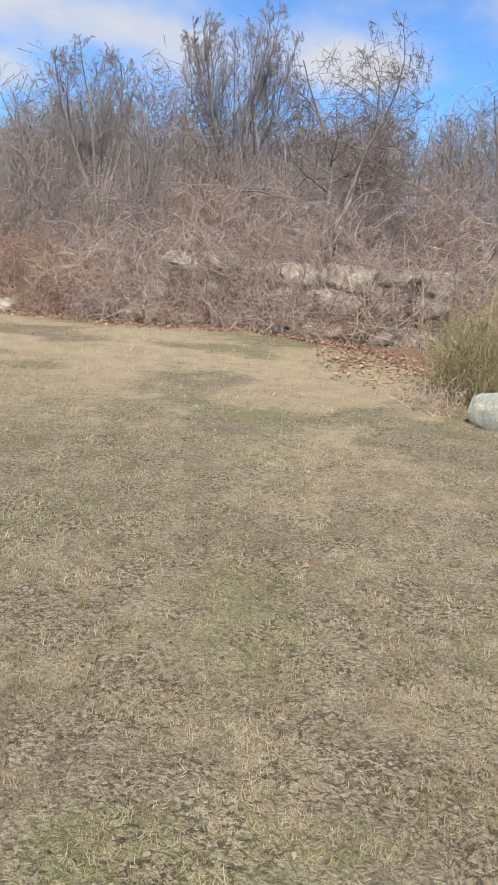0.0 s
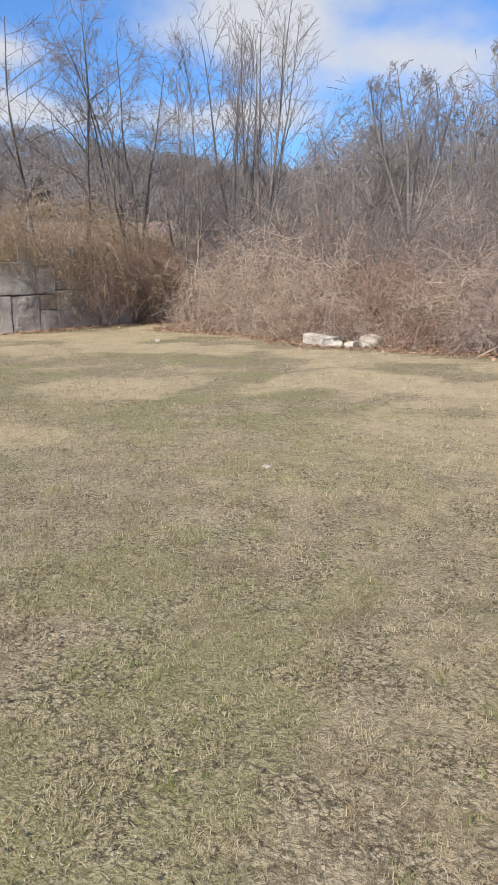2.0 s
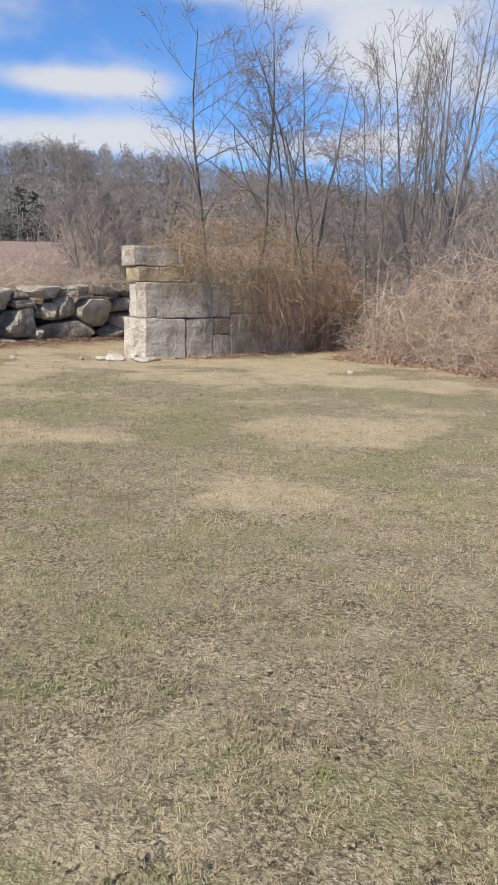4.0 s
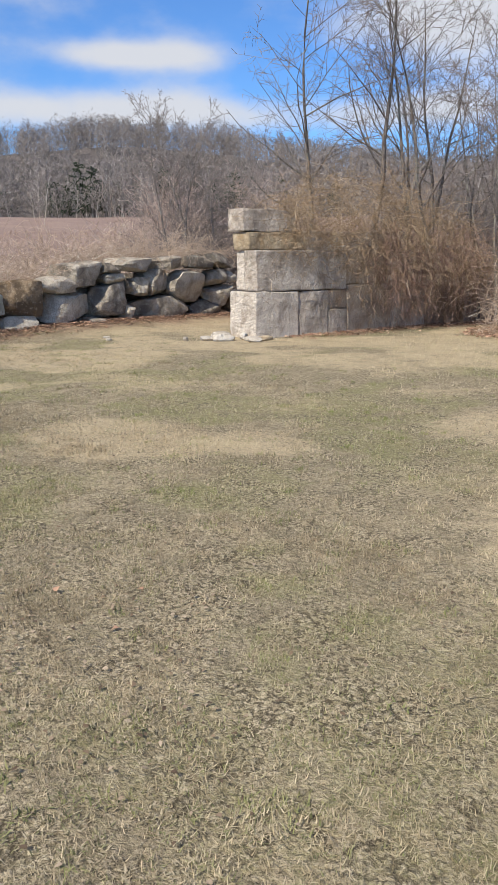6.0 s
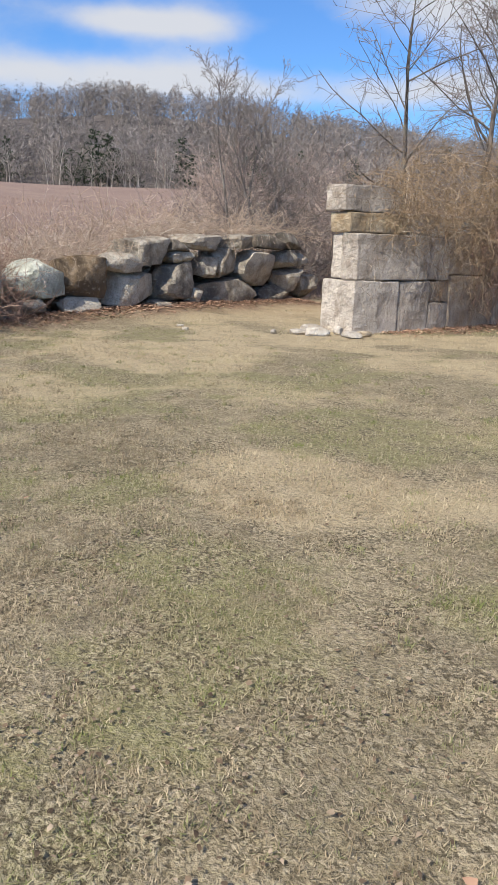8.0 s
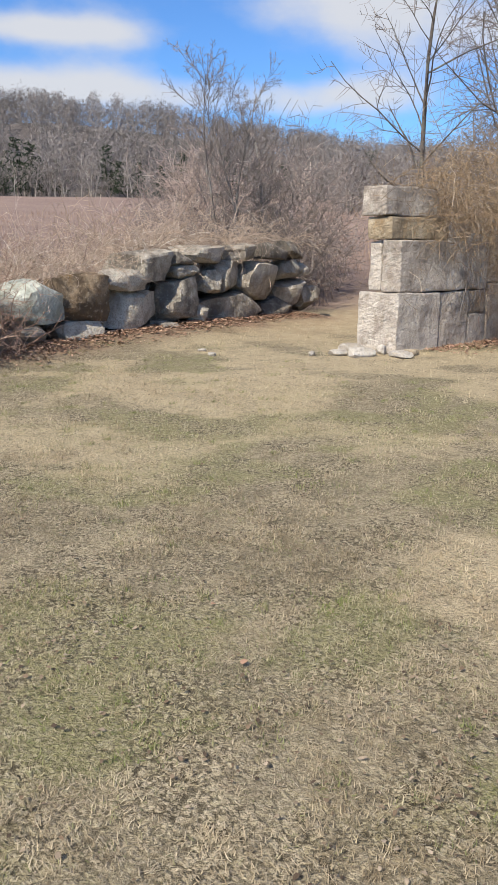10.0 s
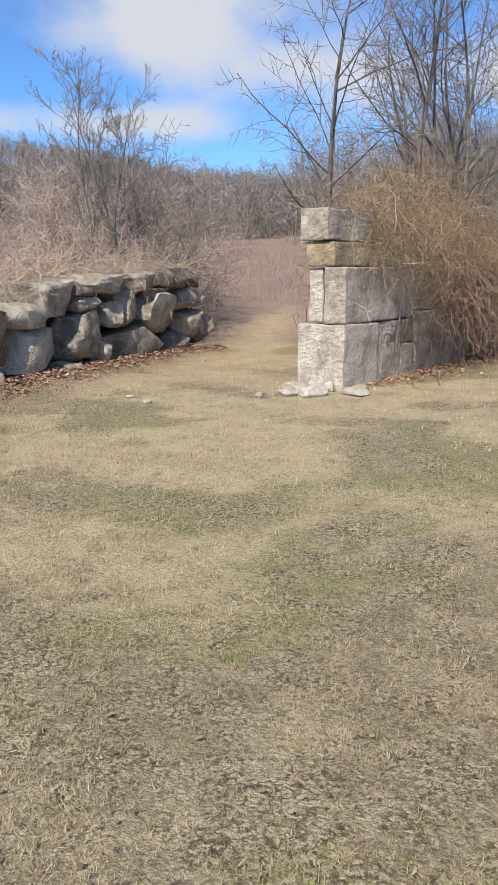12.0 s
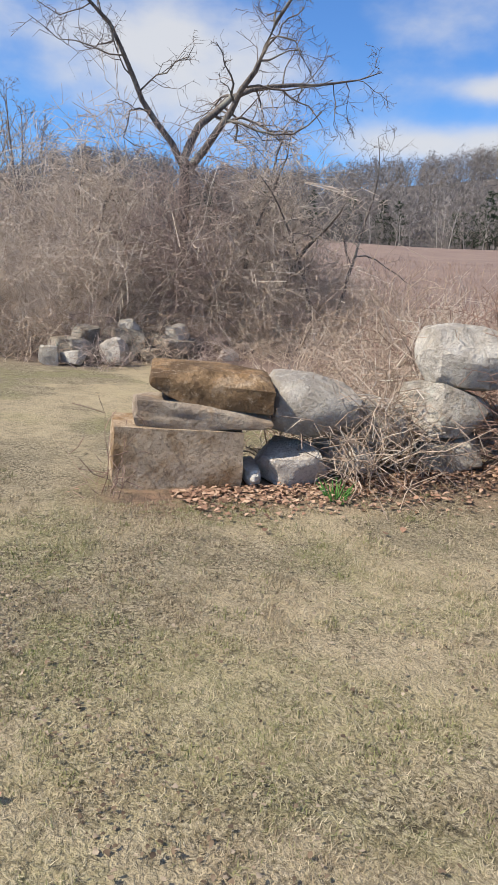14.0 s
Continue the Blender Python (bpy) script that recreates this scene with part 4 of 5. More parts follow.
def draped_vines():
    """Vines rooted on the wall's top, heaped and hanging down its outer face."""
    ob = thing("wall_vine", (0, 0, 0), "mass of orange-brown bare vines draped over the granite wall", "vine")
    rng = np.random.default_rng(21)
    out = np.array([ALONG[1], -ALONG[0]])
    n = 880
    s = 0.5 + 5.3 * rng.random(n)
    hump = 0.55 + 0.75 * np.sin(np.clip((s - 0.3) / 4.6, 0, 1) * np.pi) ** 0.8
    inset = rng.uniform(-0.55, 0.7, n)
    xy = CORNER + ALONG * s[:, None] - out * inset[:, None]
    low = np.where(inset < -0.02, np.interp(s, [0.5, 1.2, 2.3, 5.8], [1.85, 1.45, 1.1, 0.95]), 1.75)
    start = np.column_stack([xy, low + hump * rng.random(n) ** 0.8])
    way = np.column_stack([rng.normal(0, 1, (n, 2)) + out * 0.35, rng.normal(0.25, 0.6, n)])
    P, R = canes(rng, start, way, rng.uniform(0.5, 1.5, n), 8, rng.uniform(0.1, 0.55, n), 0.42, rng.uniform(0.0025, 0.0065, n))
    Q, S = offshoots(rng, P, R, 6, 0.1, 65, 0.40, 3, -0.08, 0.5, 0.65)
    tagged(part("stem_tangle", joined("stem_tangle", [(P, R, 3)]), CANE_ORANGE, ob), kind="stuff")
    tagged(part("twig_tangle", joined("twig_tangle", [(Q, np.maximum(S, 0.0028), 3)]), CANE_ORANGE, ob), kind="stuff")
    n = 430
    s = 2.5 + 3.3 * rng.random(n) ** 0.75
    xy = CORNER + ALONG * s[:, None] + out * rng.uniform(0.02, 0.45, n)[:, None]
    start = np.column_stack([xy, rng.uniform(1.2, 2.2, n)])
    way = np.column_stack([out * rng.uniform(-0.05, 0.3, n)[:, None] + ALONG * rng.normal(0, 0.35, n)[:, None], -rng.uniform(0.4, 1.0, n)])
    P, R = canes(rng, start, way, rng.uniform(0.6, 1.7, n), 8, 0.25, 0.24, rng.uniform(0.0025, 0.0065, n))
    P[..., 2] = np.maximum(P[..., 2], 0.12)
    Q, S = offshoots(rng, P, R, 5, 0.1, 50, 0.35, 3, -0.1, 0.35, 0.6)
    Q[..., 2] = np.maximum(Q[..., 2], 0.12)
    tagged(part("hanging_tangle", joined("hanging_tangle", [(P, R, 3), (Q, np.maximum(S, 0.0028), 3)]), CANE_RED, ob), kind="stuff")
    # a pale forked stem lying across the stone face
    n = 9
    xy = CORNER + ALONG * rng.uniform(1.2, 2.1, n)[:, None] + out * 0.05
    start = np.column_stack([xy, rng.uniform(0.8, 1.5, n)])
    way = np.column_stack([ALONG * rng.normal(-0.2, 0.5, n)[:, None] + out * 0.05, -np.ones(n)])
    P, R = canes(rng, start, way, rng.uniform(0.4, 0.9, n), 7, 0.1, 0.16, np.full(n, 0.007))
    part("pale_stem", joined("pale_stem", [(P, R, 4)]), TWIG_FAR, ob)


draped_vines()


def wall_top_vines():
    """Dry vines lying along the boulder wall's top and over its front edge."""
    ob = thing("wall_vine", (0, 0, 0), "dry tan vines trailing over the top of the boulder wall", "vine")
    rng = np.random.default_rng(23)
    n = 420
    y = rng.uniform(10.2, 17.9, n)
    top = np.interp(y, [10.2, 12.0, 13.2, 15, 17.5], [0.75, 1.05, 1.4, 1.5, 1.55])
    start = np.column_stack([wall_x(y) - rng.uniform(0.25, 1.0, n), y, top + rng.uniform(0.0, 0.15, n)])
    way = np.column_stack([rng.normal(0.1, 0.4, n), rng.normal(0, 0.8, n), rng.uniform(0.0, 0.7, n)])
    P, R = canes(rng, start, way, rng.uniform(0.5, 1.3, n), 8, rng.uniform(0.1, 0.3, n), 0.2, rng.uniform(0.003, 0.007, n))
    Q, S = offshoots(rng, P, R, 4, 0.15, 50, 0.4, 4, 0.0, 0.3, 0.6)
    tagged(part("stem_tangle", joined("stem_tangle", [(P, R, 3)]), CANE_TAN, ob), kind="stuff")
    tagged(part("twig_tangle", joined("twig_tangle", [(Q, np.maximum(S, 0.003), 3)]), CANE_TAN, ob), kind="stuff")


wall_top_vines()


# ---- trees ----
def tree_lines(rng, height, stems=1, spread=0.25, split=0.35, limbs=9, fork=5, twigs=6, angle=38, up=0.05, r0=0.11, fine=0.004, wobble=0.07, crown=None, ways=None, fork_at=0.0, tips=0):
    """Lines of a bare tree: trunks, limbs, branches and twigs, from the foot upwards."""
    a = rng.uniform(0, 2 * np.pi) + np.arange(stems) * 2 * np.pi / max(1, stems)
    start = np.zeros((stems, 3))
    start[:, 0], start[:, 1] = 0.12 * np.cos(a) * (stems > 1), 0.12 * np.sin(a) * (stems > 1)
    lean = spread * rng.uniform(0.12, 1.2, stems) if stems > 1 else np.full(1, 0.06)
    way = np.stack([lean * np.cos(a), lean * np.sin(a), np.ones(stems)], -1)
    if ways:
        way = np.array([(*w, 1.0) for w in ways])
    start[:, 2] = fork_at
    P, R = canes(rng, start, way, (height - fork_at) * rng.uniform(0.82, 1.0, stems), 12, -0.01, wobble * 0.6, r0 / math.sqrt(stems) * rng.uniform(0.8, 1.15, stems), 0.12)
    L1, S1 = offshoots(rng, P, R, limbs, split, angle, 0.36, 7, up, wobble, 0.5)
    L2, S2 = offshoots(rng, L1, S1, fork, 0.15, angle * 0.95, 0.55, 4, up, wobble * 1.3, 0.6)
    L3, S3 = offshoots(rng, L2, S2, twigs, 0.1, angle * 1.1, 0.55, 3, up * 0.4, wobble * 1.8, 0.6)
    if fork_at:
        # one bole under the fork, set as a first limb
        bole = np.linspace([[0.1, 0.05, -0.1]], [[0, 0, fork_at + 0.1]], L1.shape[1], axis=1) + rng.normal(0, 0.03, (1, L1.shape[1], 3))
        L1, S1 = np.concatenate([L1, bole]), np.concatenate([S1, np.full((1, L1.shape[1]), R.max() * 1.25)])
    if crown:
        # a rounded head: growth past the outline bends back along it
        mid, half = np.array([0, 0, crown[0]]), np.array([crown[1], crown[1], crown[2]])
        for line in (P, L1, L2, L3):
            rel = (line - mid) / half
            q = np.linalg.norm(rel, axis=-1, keepdims=True) + 1e-6
            lim = np.where(rel[..., 2:] > -0.3, 0.60, 9.0)
            line[...] = mid + rel * half * np.where(q > lim, (lim + 0.44 * np.tanh((q - lim) / 0.75)) / q, 1.0)
    thin = lambda S, f: np.maximum(S, f * np.linspace(1, 0.3, S.shape[1]))
    lines = [(P, R), (L1, thin(S1, fine)), (L2, thin(S2, fine)), (L3, thin(S3, fine * 0.85))]
    if tips:
        L4, S4 = offshoots(rng, L3, S3, tips, 0.3, 48, 0.7, 2, 0.0, 0.2, 0.8)
        lines.append((L4, thin(S4, fine * 0.7)))
    return lines


def make_tree(seed, place, label, bark, twig, name="tree", group="", **shape):
    rng = np.random.default_rng(seed)
    T, L1, *fine_lines = tree_lines(rng, **shape)
    ob = thing(name, (place[0], place[1], float(land(*place)) - 0.1), label, "tree", group)
    part("trunk", joined("trunk", [(*T, 7), (*L1, 4)]), bark, ob)
    tagged(part("crown", joined("crown", [(*L, 3) for L in fine_lines]), twig, ob), kind="stuff")
    return ob


make_tree(31, (-9.8, 22.4), "tall many-stemmed bare tree with upright grey branches", BARK_PALE, TWIG_GREY, stems=9, spread=0.26, height=8.7, limbs=13, fork=5, twigs=5, angle=34, up=0.04, r0=0.19, split=0.3, fine=0.0062)
make_tree(132, (-12.7, 17.7), "bare roadside tree with spreading upper branches behind the granite wall", BARK, TWIG_GREY, height=7.4, limbs=18, fork=7, twigs=7, angle=50, up=0.02, wobble=0.13, r0=0.075, split=0.42, fine=0.0062)
make_tree(33, (-13.55, 17.35), "slender bare tree with one long low side branch", BARK, TWIG_GREY, height=7.8, limbs=18, fork=6, twigs=6, angle=50, up=0.03, wobble=0.11, r0=0.06, split=0.3, fine=0.0062)
make_tree(34, (-12.2, 19.4), "slender bare tree behind the granite wall", BARK, TWIG_GREY, stems=2, spread=0.15, height=7.0, limbs=13, fork=6, twigs=6, angle=48, up=0.02, wobble=0.12, r0=0.08, fine=0.0062)
make_tree(35, (-10.9, 20.2), "slender bare sapling behind the granite wall", BARK, TWIG_GREY, stems=2, spread=0.2, height=6.4, limbs=12, fork=6, twigs=6, angle=46, up=0.02, wobble=0.12, r0=0.07, fine=0.0062)
make_tree(45, (-11.5, 18.4), "slender bare tree behind the granite wall", BARK, TWIG_GREY, stems=3, spread=0.2, height=7.2, limbs=13, fork=6, twigs=6, angle=42, up=0.03, wobble=0.12, r0=0.10, fine=0.0062)
make_tree(46, (-9.9, 18.9), "slender bare tree behind the granite wall", BARK, TWIG_GREY, stems=3, spread=0.22, height=6.6, limbs=13, fork=6, twigs=6, angle=42, up=0.03, wobble=0.12, r0=0.06, fine=0.0062)
make_tree(36, (-18.1, 18.1), "small bare tree with a fine rounded crown past the boulder wall", BARK_PALE, TWIG_GREY, stems=2, spread=0.10, height=5.3, limbs=14, fork=5, twigs=5, tips=2, angle=36, up=0.05, wobble=0.10, r0=0.06, fine=0.006, split=0.38)
make_tree(37, (-17.8, 18.9), "small bare tree with a fine rounded crown past the boulder wall", BARK_PALE, TWIG_GREY, stems=2, spread=0.12, height=5.5, limbs=14, fork=5, twigs=5, tips=2, angle=36, up=0.05, wobble=0.10, r0=0.06, fine=0.006, split=0.42)
make_tree(140, (1.75, 15.6), "dark crooked tree wrapped in bare vines", BARK, TWIG_DARK, stems=3, spread=0.13, height=6.5, limbs=16, fork=8, twigs=7, angle=70, up=-0.03, r0=0.13, wobble=0.2, split=0.45, fine=0.0058, crown=(4.7, 2.1, 2.3))
make_tree(39, (-29.0, 11.35), "big dark twin-trunked bare tree over the field edge", BARK, TWIG_DARK, stems=3, height=9.8, limbs=12, fork=7, twigs=6, angle=52, up=0.02, r0=0.15, wobble=0.34, split=0.22, fine=0.0065, ways=[(-0.18, -0.32), (0.02, 0.03), (0.20, 0.34)], fork_at=3.7)
make_tree(40, (-27.5, 14.2), "thin crooked bare tree at the field edge", BARK, TWIG_GREY, stems=2, spread=0.22, height=4.9, limbs=9, fork=5, twigs=5, angle=52, up=0.0, r0=0.075, wobble=0.2, split=0.35, fine=0.0055)
make_tree(41, (-2.1, 52.5), "broad round-crowned bare tree standing above the thicket", BARK_PALE, TWIG_FAR, stems=12, spread=0.58, height=15.0, limbs=12, fork=5, twigs=8, angle=34, up=0.01, r0=0.40, fine=0.013, split=0.30, crown=(10.4, 4.4, 5.2), fork_at=2.5, tips=2)
make_tree(42, (-7.9, 38.0), "tall bare tree with a rounded crown behind the thicket", BARK_PALE, TWIG_FAR, stems=6, spread=0.32, height=9.8, limbs=11, fork=5, twigs=7, angle=36, up=0.03, r0=0.24, fine=0.010, split=0.3, crown=(6.6, 2.7, 3.3), fork_at=1.5, tips=3)

make_tree(43, (-29.6, 9.7), "bare tree smothered in hanging vines at the field edge", BARK, VINE_PALE, stems=3, spread=0.25, height=4.6, limbs=12, fork=6, twigs=5, fine=0.0065, angle=80, up=-0.14, r0=0.14, wobble=0.2, split=0.35, crown=(2.9, 1.5, 1.5))
make_tree(44, (-28.3, 12.9), "arching bare tree smothered in hanging vines at the field edge", BARK, VINE_PALE, stems=3, spread=0.3, height=5.4, limbs=12, fork=6, twigs=5, fine=0.0065, angle=80, up=-0.16, r0=0.14, wobble=0.2, split=0.4, crown=(3.6, 1.6, 1.6))

# woods behind the thicket: a few trees, repeated with their own turn and size
wood_kinds = [make_tree(50 + j, (-4.5 + 5 * j, 33.0 + 3 * j), "bare grey tree with a fine rounded crown behind the thicket", BARK_PALE, TWIG_FAR, group="woods behind the thicket", stems=3 + j, spread=0.22,
                        height=7.5, limbs=10, fork=5, twigs=5, angle=38, up=0.03, wobble=0.09, r0=0.17, fine=0.010, split=0.28, crown=(4.9, 2.4, 3.0)) for j in range(3)]
rng1 = np.random.default_rng(12)
for j in range(18):
    az, r = math.radians(-34 + 54 * (j + rng1.uniform(0.1, 0.9)) / 18), rng1.uniform(32, 58)
    x, y = -2 - r * math.sin(az), 2 + r * math.cos(az)
    k = rng1.uniform(0.75, 0.98) * (0.72 + r / 120) * (1.12 if az < -0.1 else 0.9)
    copy_thing(wood_kinds[j % 3], pose(x, y, float(land(x, y)) - 0.1, 0, 0, rng1.uniform(0, 360)) @ Matrix.Scale(k, 4))


for j, (x, y, k) in enumerate(((-52.0, 12.6, 1.30), (-56.0, 10.2, 1.35), (-49.5, 8.6, 1.1), (-60.0, 15.0, 1.25))):
    copy_thing(wood_kinds[j % 3], pose(x, y, float(land(x, y)) - 0.1, 0, 0, 70 * j) @ Matrix.Scale(k, 4))


def wood_belt(name, label, seed, az_lo, az_hi, r_lo, r_hi, trees, tall, wide, sprays, fine, limbs=5, low=0.35, bark=None):
    """A leafless wood as one mass: each tree a trunk, some limbs and a rounded head of fine sprays."""
    rng = np.random.default_rng(seed)
    az, r = np.radians(rng.uniform(az_lo, az_hi, trees)), rng.uniform(r_lo, r_hi, trees)
    x, y = -8 - r * np.sin(az), 4 + r * np.cos(az)
    foot = np.column_stack([x, y, land(x, y) - 0.3])
    h = rng.uniform(*tall, trees)
    wood = thing(name, (0, 0, 0), label, "trees", kind="stuff")
    P, R = canes(rng, foot, np.column_stack([rng.normal(0, 0.1, (trees, 2)), np.ones(trees)]), h * 0.74, 5, -0.02, 0.08, h * 0.010 + fine * 0.6, 0.25)
    A, RA = offshoots(rng, P, R, limbs, 0.25, 46, 0.36, 3, 0.05, 0.2, 0.6)
    part("trunk_mass", joined("trunk_mass", [(P, R, 4), (A, np.maximum(RA, fine), 3)]), bark or BARK_PALE, wood)
    who = np.repeat(np.arange(trees), sprays)
    n = len(who)
    rad = (wide * h * rng.uniform(0.8, 1.25, trees))[who]
    a, q, u = rng.uniform(0, 2 * np.pi, n), np.sqrt(rng.random(n)), rng.random(n)
    head = h[who] * np.sqrt(1 - 0.55 * q ** 2) * (low + (1 - low) * u ** 0.75)
    girth = 0.55 + 0.45 * np.sin(np.pi * np.clip(u, 0, 1) ** 0.8)
    tip = foot[who] + np.column_stack([rad * q * girth * np.cos(a), rad * q * girth * np.sin(a), head])
    way = unit(np.column_stack([np.cos(a) * q, np.sin(a) * q, np.full(n, 0.55)]) + rng.normal(0, 0.42, (n, 3)))
    side = unit(np.cross(way, rng.normal(0, 1, (n, 3)))) * (fine * rng.uniform(0.7, 1.3, n))[:, None]
    root = tip - way * (h[who] * rng.uniform(0.06, 0.15, n))[:, None]
    V = np.stack([root - side, root + side, tip], 1).reshape(-1, 3)
    part("crown_mass", polys("crown_mass", V, np.arange(3 * n).reshape(-1, 3)), TWIG_FAR, wood)
    return wood


HILL = "leafless grey wood covering the hill beyond the field"
wood_belt("hillside_wood", HILL, 66, 2, 92, 113, 123, 170, (5, 9), 0.28, 170, 0.036, 9, 0.25, BARK_WHITE)
wood_belt("hillside_wood", HILL, 70, 2, 92, 113, 126, 190, (2, 4.5), 0.45, 130, 0.036, 4, 0.0)
wood_belt("hillside_wood", HILL, 67, 0, 94, 126, 224, 1000, (7.5, 10.5), 0.34, 230, 0.058, 3, 0.05)
wood_belt("ridge_wood", "dense bare wood along the top of the hill", 68, -2, 94, 222, 250, 420, (8.5, 10.2), 0.36, 380, 0.055, 2, 0.0)
wood_belt("lowland_wood", "bare grey wood standing behind the thicket", 69, -40, 15, 44, 100, 260, (8.0, 12.5), 0.26, 460, 0.021, 7, 0.06)
wood_belt("field_edge_wood", "grey wood and scrub where the field narrows", 71, 4, 24, 70, 108, 140, (5, 9), 0.32, 320, 0.026, 6, 0.0)



def fir_mesh(seed):
    """A dark conifer: a stem with whorls of drooping sprays."""
    rng = np.random.default_rng(seed)
    stem = (np.array([[[0, 0, 0], [0.05, 0, 3.0], [0, 0.05, 6.5]]]), np.array([[0.14, 0.09, 0.02]]), 5)
    n = 60
    z = 0.9 + 5.4 * rng.random(n)
    a = rng.uniform(0, 2 * np.pi, n)
    way = np.column_stack([np.cos(a), np.sin(a), rng.uniform(-0.1, 0.35, n)])
    P, R = canes(rng, np.column_stack([np.zeros((n, 2)), z]), way, (0.5 + (6.9 - z) * 0.30) * rng.uniform(0.35, 1.35, n), 5, 0.08, 0.08, np.full(n, 0.04))
    Q, S = offshoots(rng, P, R, 6, 0.1, 55, 0.4, 2, -0.05, 0.15, 1.3)
    return joined("trunk", [stem]), joined("sprays", [(P, R, 3), (Q, np.maximum(S, 0.045), 3)])


fir = thing("fir_tree", (-70, 93, float(land(-70, 93)) - 0.2), "dark green fir at the foot of the hill", "tree", "firs at the wood's edge")
fir_trunk, fir_spray = fir_mesh(5)
part("trunk", fir_trunk, BARK, fir)
part("sprays", fir_spray, FIR, fir)
for j in range(22):
    az, r = math.radians((44, 46.5, 36, 45, 41, 31, 38.5, 48, 52, 55, 43, 40, 34, 58, 62, 28, 49.5, 37, 22, 66, 53.5, 47.2)[j] + rng1.uniform(-1, 1)), rng1.uniform(117, 127)
    x, y = -8 - r * math.sin(az), 4 + r * math.cos(az)
    copy_thing(fir, pose(x, y, float(land(x, y)) - 0.2, 0, 0, j * 77) @ Matrix.Scale(rng1.uniform(0.8, 1.45), 4))


# ---- grass, stalks and leaves ----
def blades(rng, x, y, length, width, flat, lift=0.0, lean=None):
    """One bent three-cornered blade at each place."""
    n = len(x)
    z = land(x, y) + lift
    a, b = rng.uniform(0, 2 * np.pi, n), rng.uniform(0, 2 * np.pi, n) if lean is None else lean
    tilt = np.abs(rng.normal(0, flat, n)).clip(0, 1.42)
    base = np.stack([x, y, z], -1)
    side = np.stack([np.cos(a), np.sin(a), np.zeros(n)], -1) * width[:, None] / 2
    tip = base + np.stack([np.cos(b) * np.sin(tilt), np.sin(b) * np.sin(tilt), np.cos(tilt)], -1) * length[:, None]
    V = np.stack([base - side, base + side, tip], 1).reshape(-1, 3)
    return V, np.arange(3 * n).reshape(-1, 3)


def path_y(x):
    return np.interp(x, [-13.4, -12, -8, -4.5, -1, 0.75], [4.6, 4.3, 3.2, 2.3, 0.9, 0.0])


def turf():
    """Tufts of short blades, matted and leaning, with bare thatch between them."""
    rng = np.random.default_rng(9)
    vs, tones = [], []
    for tufts, each, near, far_, ln, wd, spread in ((76000, 13, -0.5, 3.0, 0.024, 0.0036, 0.016), (27000, 10, 2.8, 6.2, 0.028, 0.0055, 0.028), (10000, 7, 6.0, 15.0, 0.034, 0.011, 0.07)):
        x = rng.uniform(-20.5, 3.6, tufts)
        y = path_y(x) + near + (far_ - near) * rng.random(tufts)
        keep = (rng.random(tufts) < 0.15 + 1.0 * smooth01(patchy(x, y, 0.22, 11), 0.40, 0.56)) & (y < 17.5)
        x, y = x[keep], y[keep]
        n = len(x) * each
        shade = 0.33 + 0.95 * (patchy(x, y, 0.55, 13) - 0.5)
        tone = np.repeat(np.clip(rng.normal(0, 0.13, len(x)) + shade + 0.36 * (rng.random(len(x)) < 0.20 + 0.70 * green(x, y)), 0, 1), each) + rng.normal(0, 0.10, n)
        lean = np.repeat(rng.uniform(0, 2 * np.pi, len(x)), each) + rng.normal(0, 0.9, n)
        x, y = np.repeat(x, each) + rng.normal(0, spread, n), np.repeat(y, each) + rng.normal(0, spread, n)
        ok = (y < brush_y(np.clip(x, -10.8, 3.6)) + 0.2) & ((x > wall_x(y) + 0.25) | (y < 5.8))
        x, y, tone, lean = x[ok], y[ok], tone[ok], lean[ok]
        v, _ = blades(rng, x, y, ln * rng.uniform(0.5, 1.5, len(x)), wd * rng.uniform(0.6, 1.4, len(x)), 2.3, 0.004, lean)
        vs.append(v), tones.append(np.repeat(np.clip(tone, 0, 1), 3))
    # green rosettes of clover and young grass
    m, each = 900, 36
    x = rng.uniform(-20, 3, m)
    y = path_y(x) - 0.3 + 8 * rng.random(m) ** 1.4
    size = np.repeat(rng.uniform(0.5, 1.5, m), each)
    x, y = np.repeat(x, each) + rng.normal(0, 0.035, m * each) * size, np.repeat(y, each) + rng.normal(0, 0.035, m * each) * size
    ok = (y < brush_y(np.clip(x, -10.8, 3.6))) & ((x > wall_x(y) + 0.4) | (y < 5.8))
    x, y = x[ok], y[ok]
    v, _ = blades(rng, x, y, rng.uniform(0.015, 0.04, len(x)), rng.uniform(0.004, 0.010, len(x)), 1.1)
    vs.append(v), tones.append(np.repeat(rng.uniform(0.735, 0.90, len(x)), 3))
    V = np.concatenate(vs)
    me = polys("turf_grass", V, np.arange(len(V)).reshape(-1, 3))
    for name, val in (("tone", np.concatenate(tones)), ("straw", straw(V[:, 0], V[:, 1])), ("green", green(V[:, 0], V[:, 1]))):
        me.attributes.new(name, "FLOAT", "POINT").data.foreach_set("value", val.astype(np.float32))
    return me


tagged(part("turf_grass", turf(), GRASS), "short bleached winter grass mixed with green", "grass", kind="stuff")


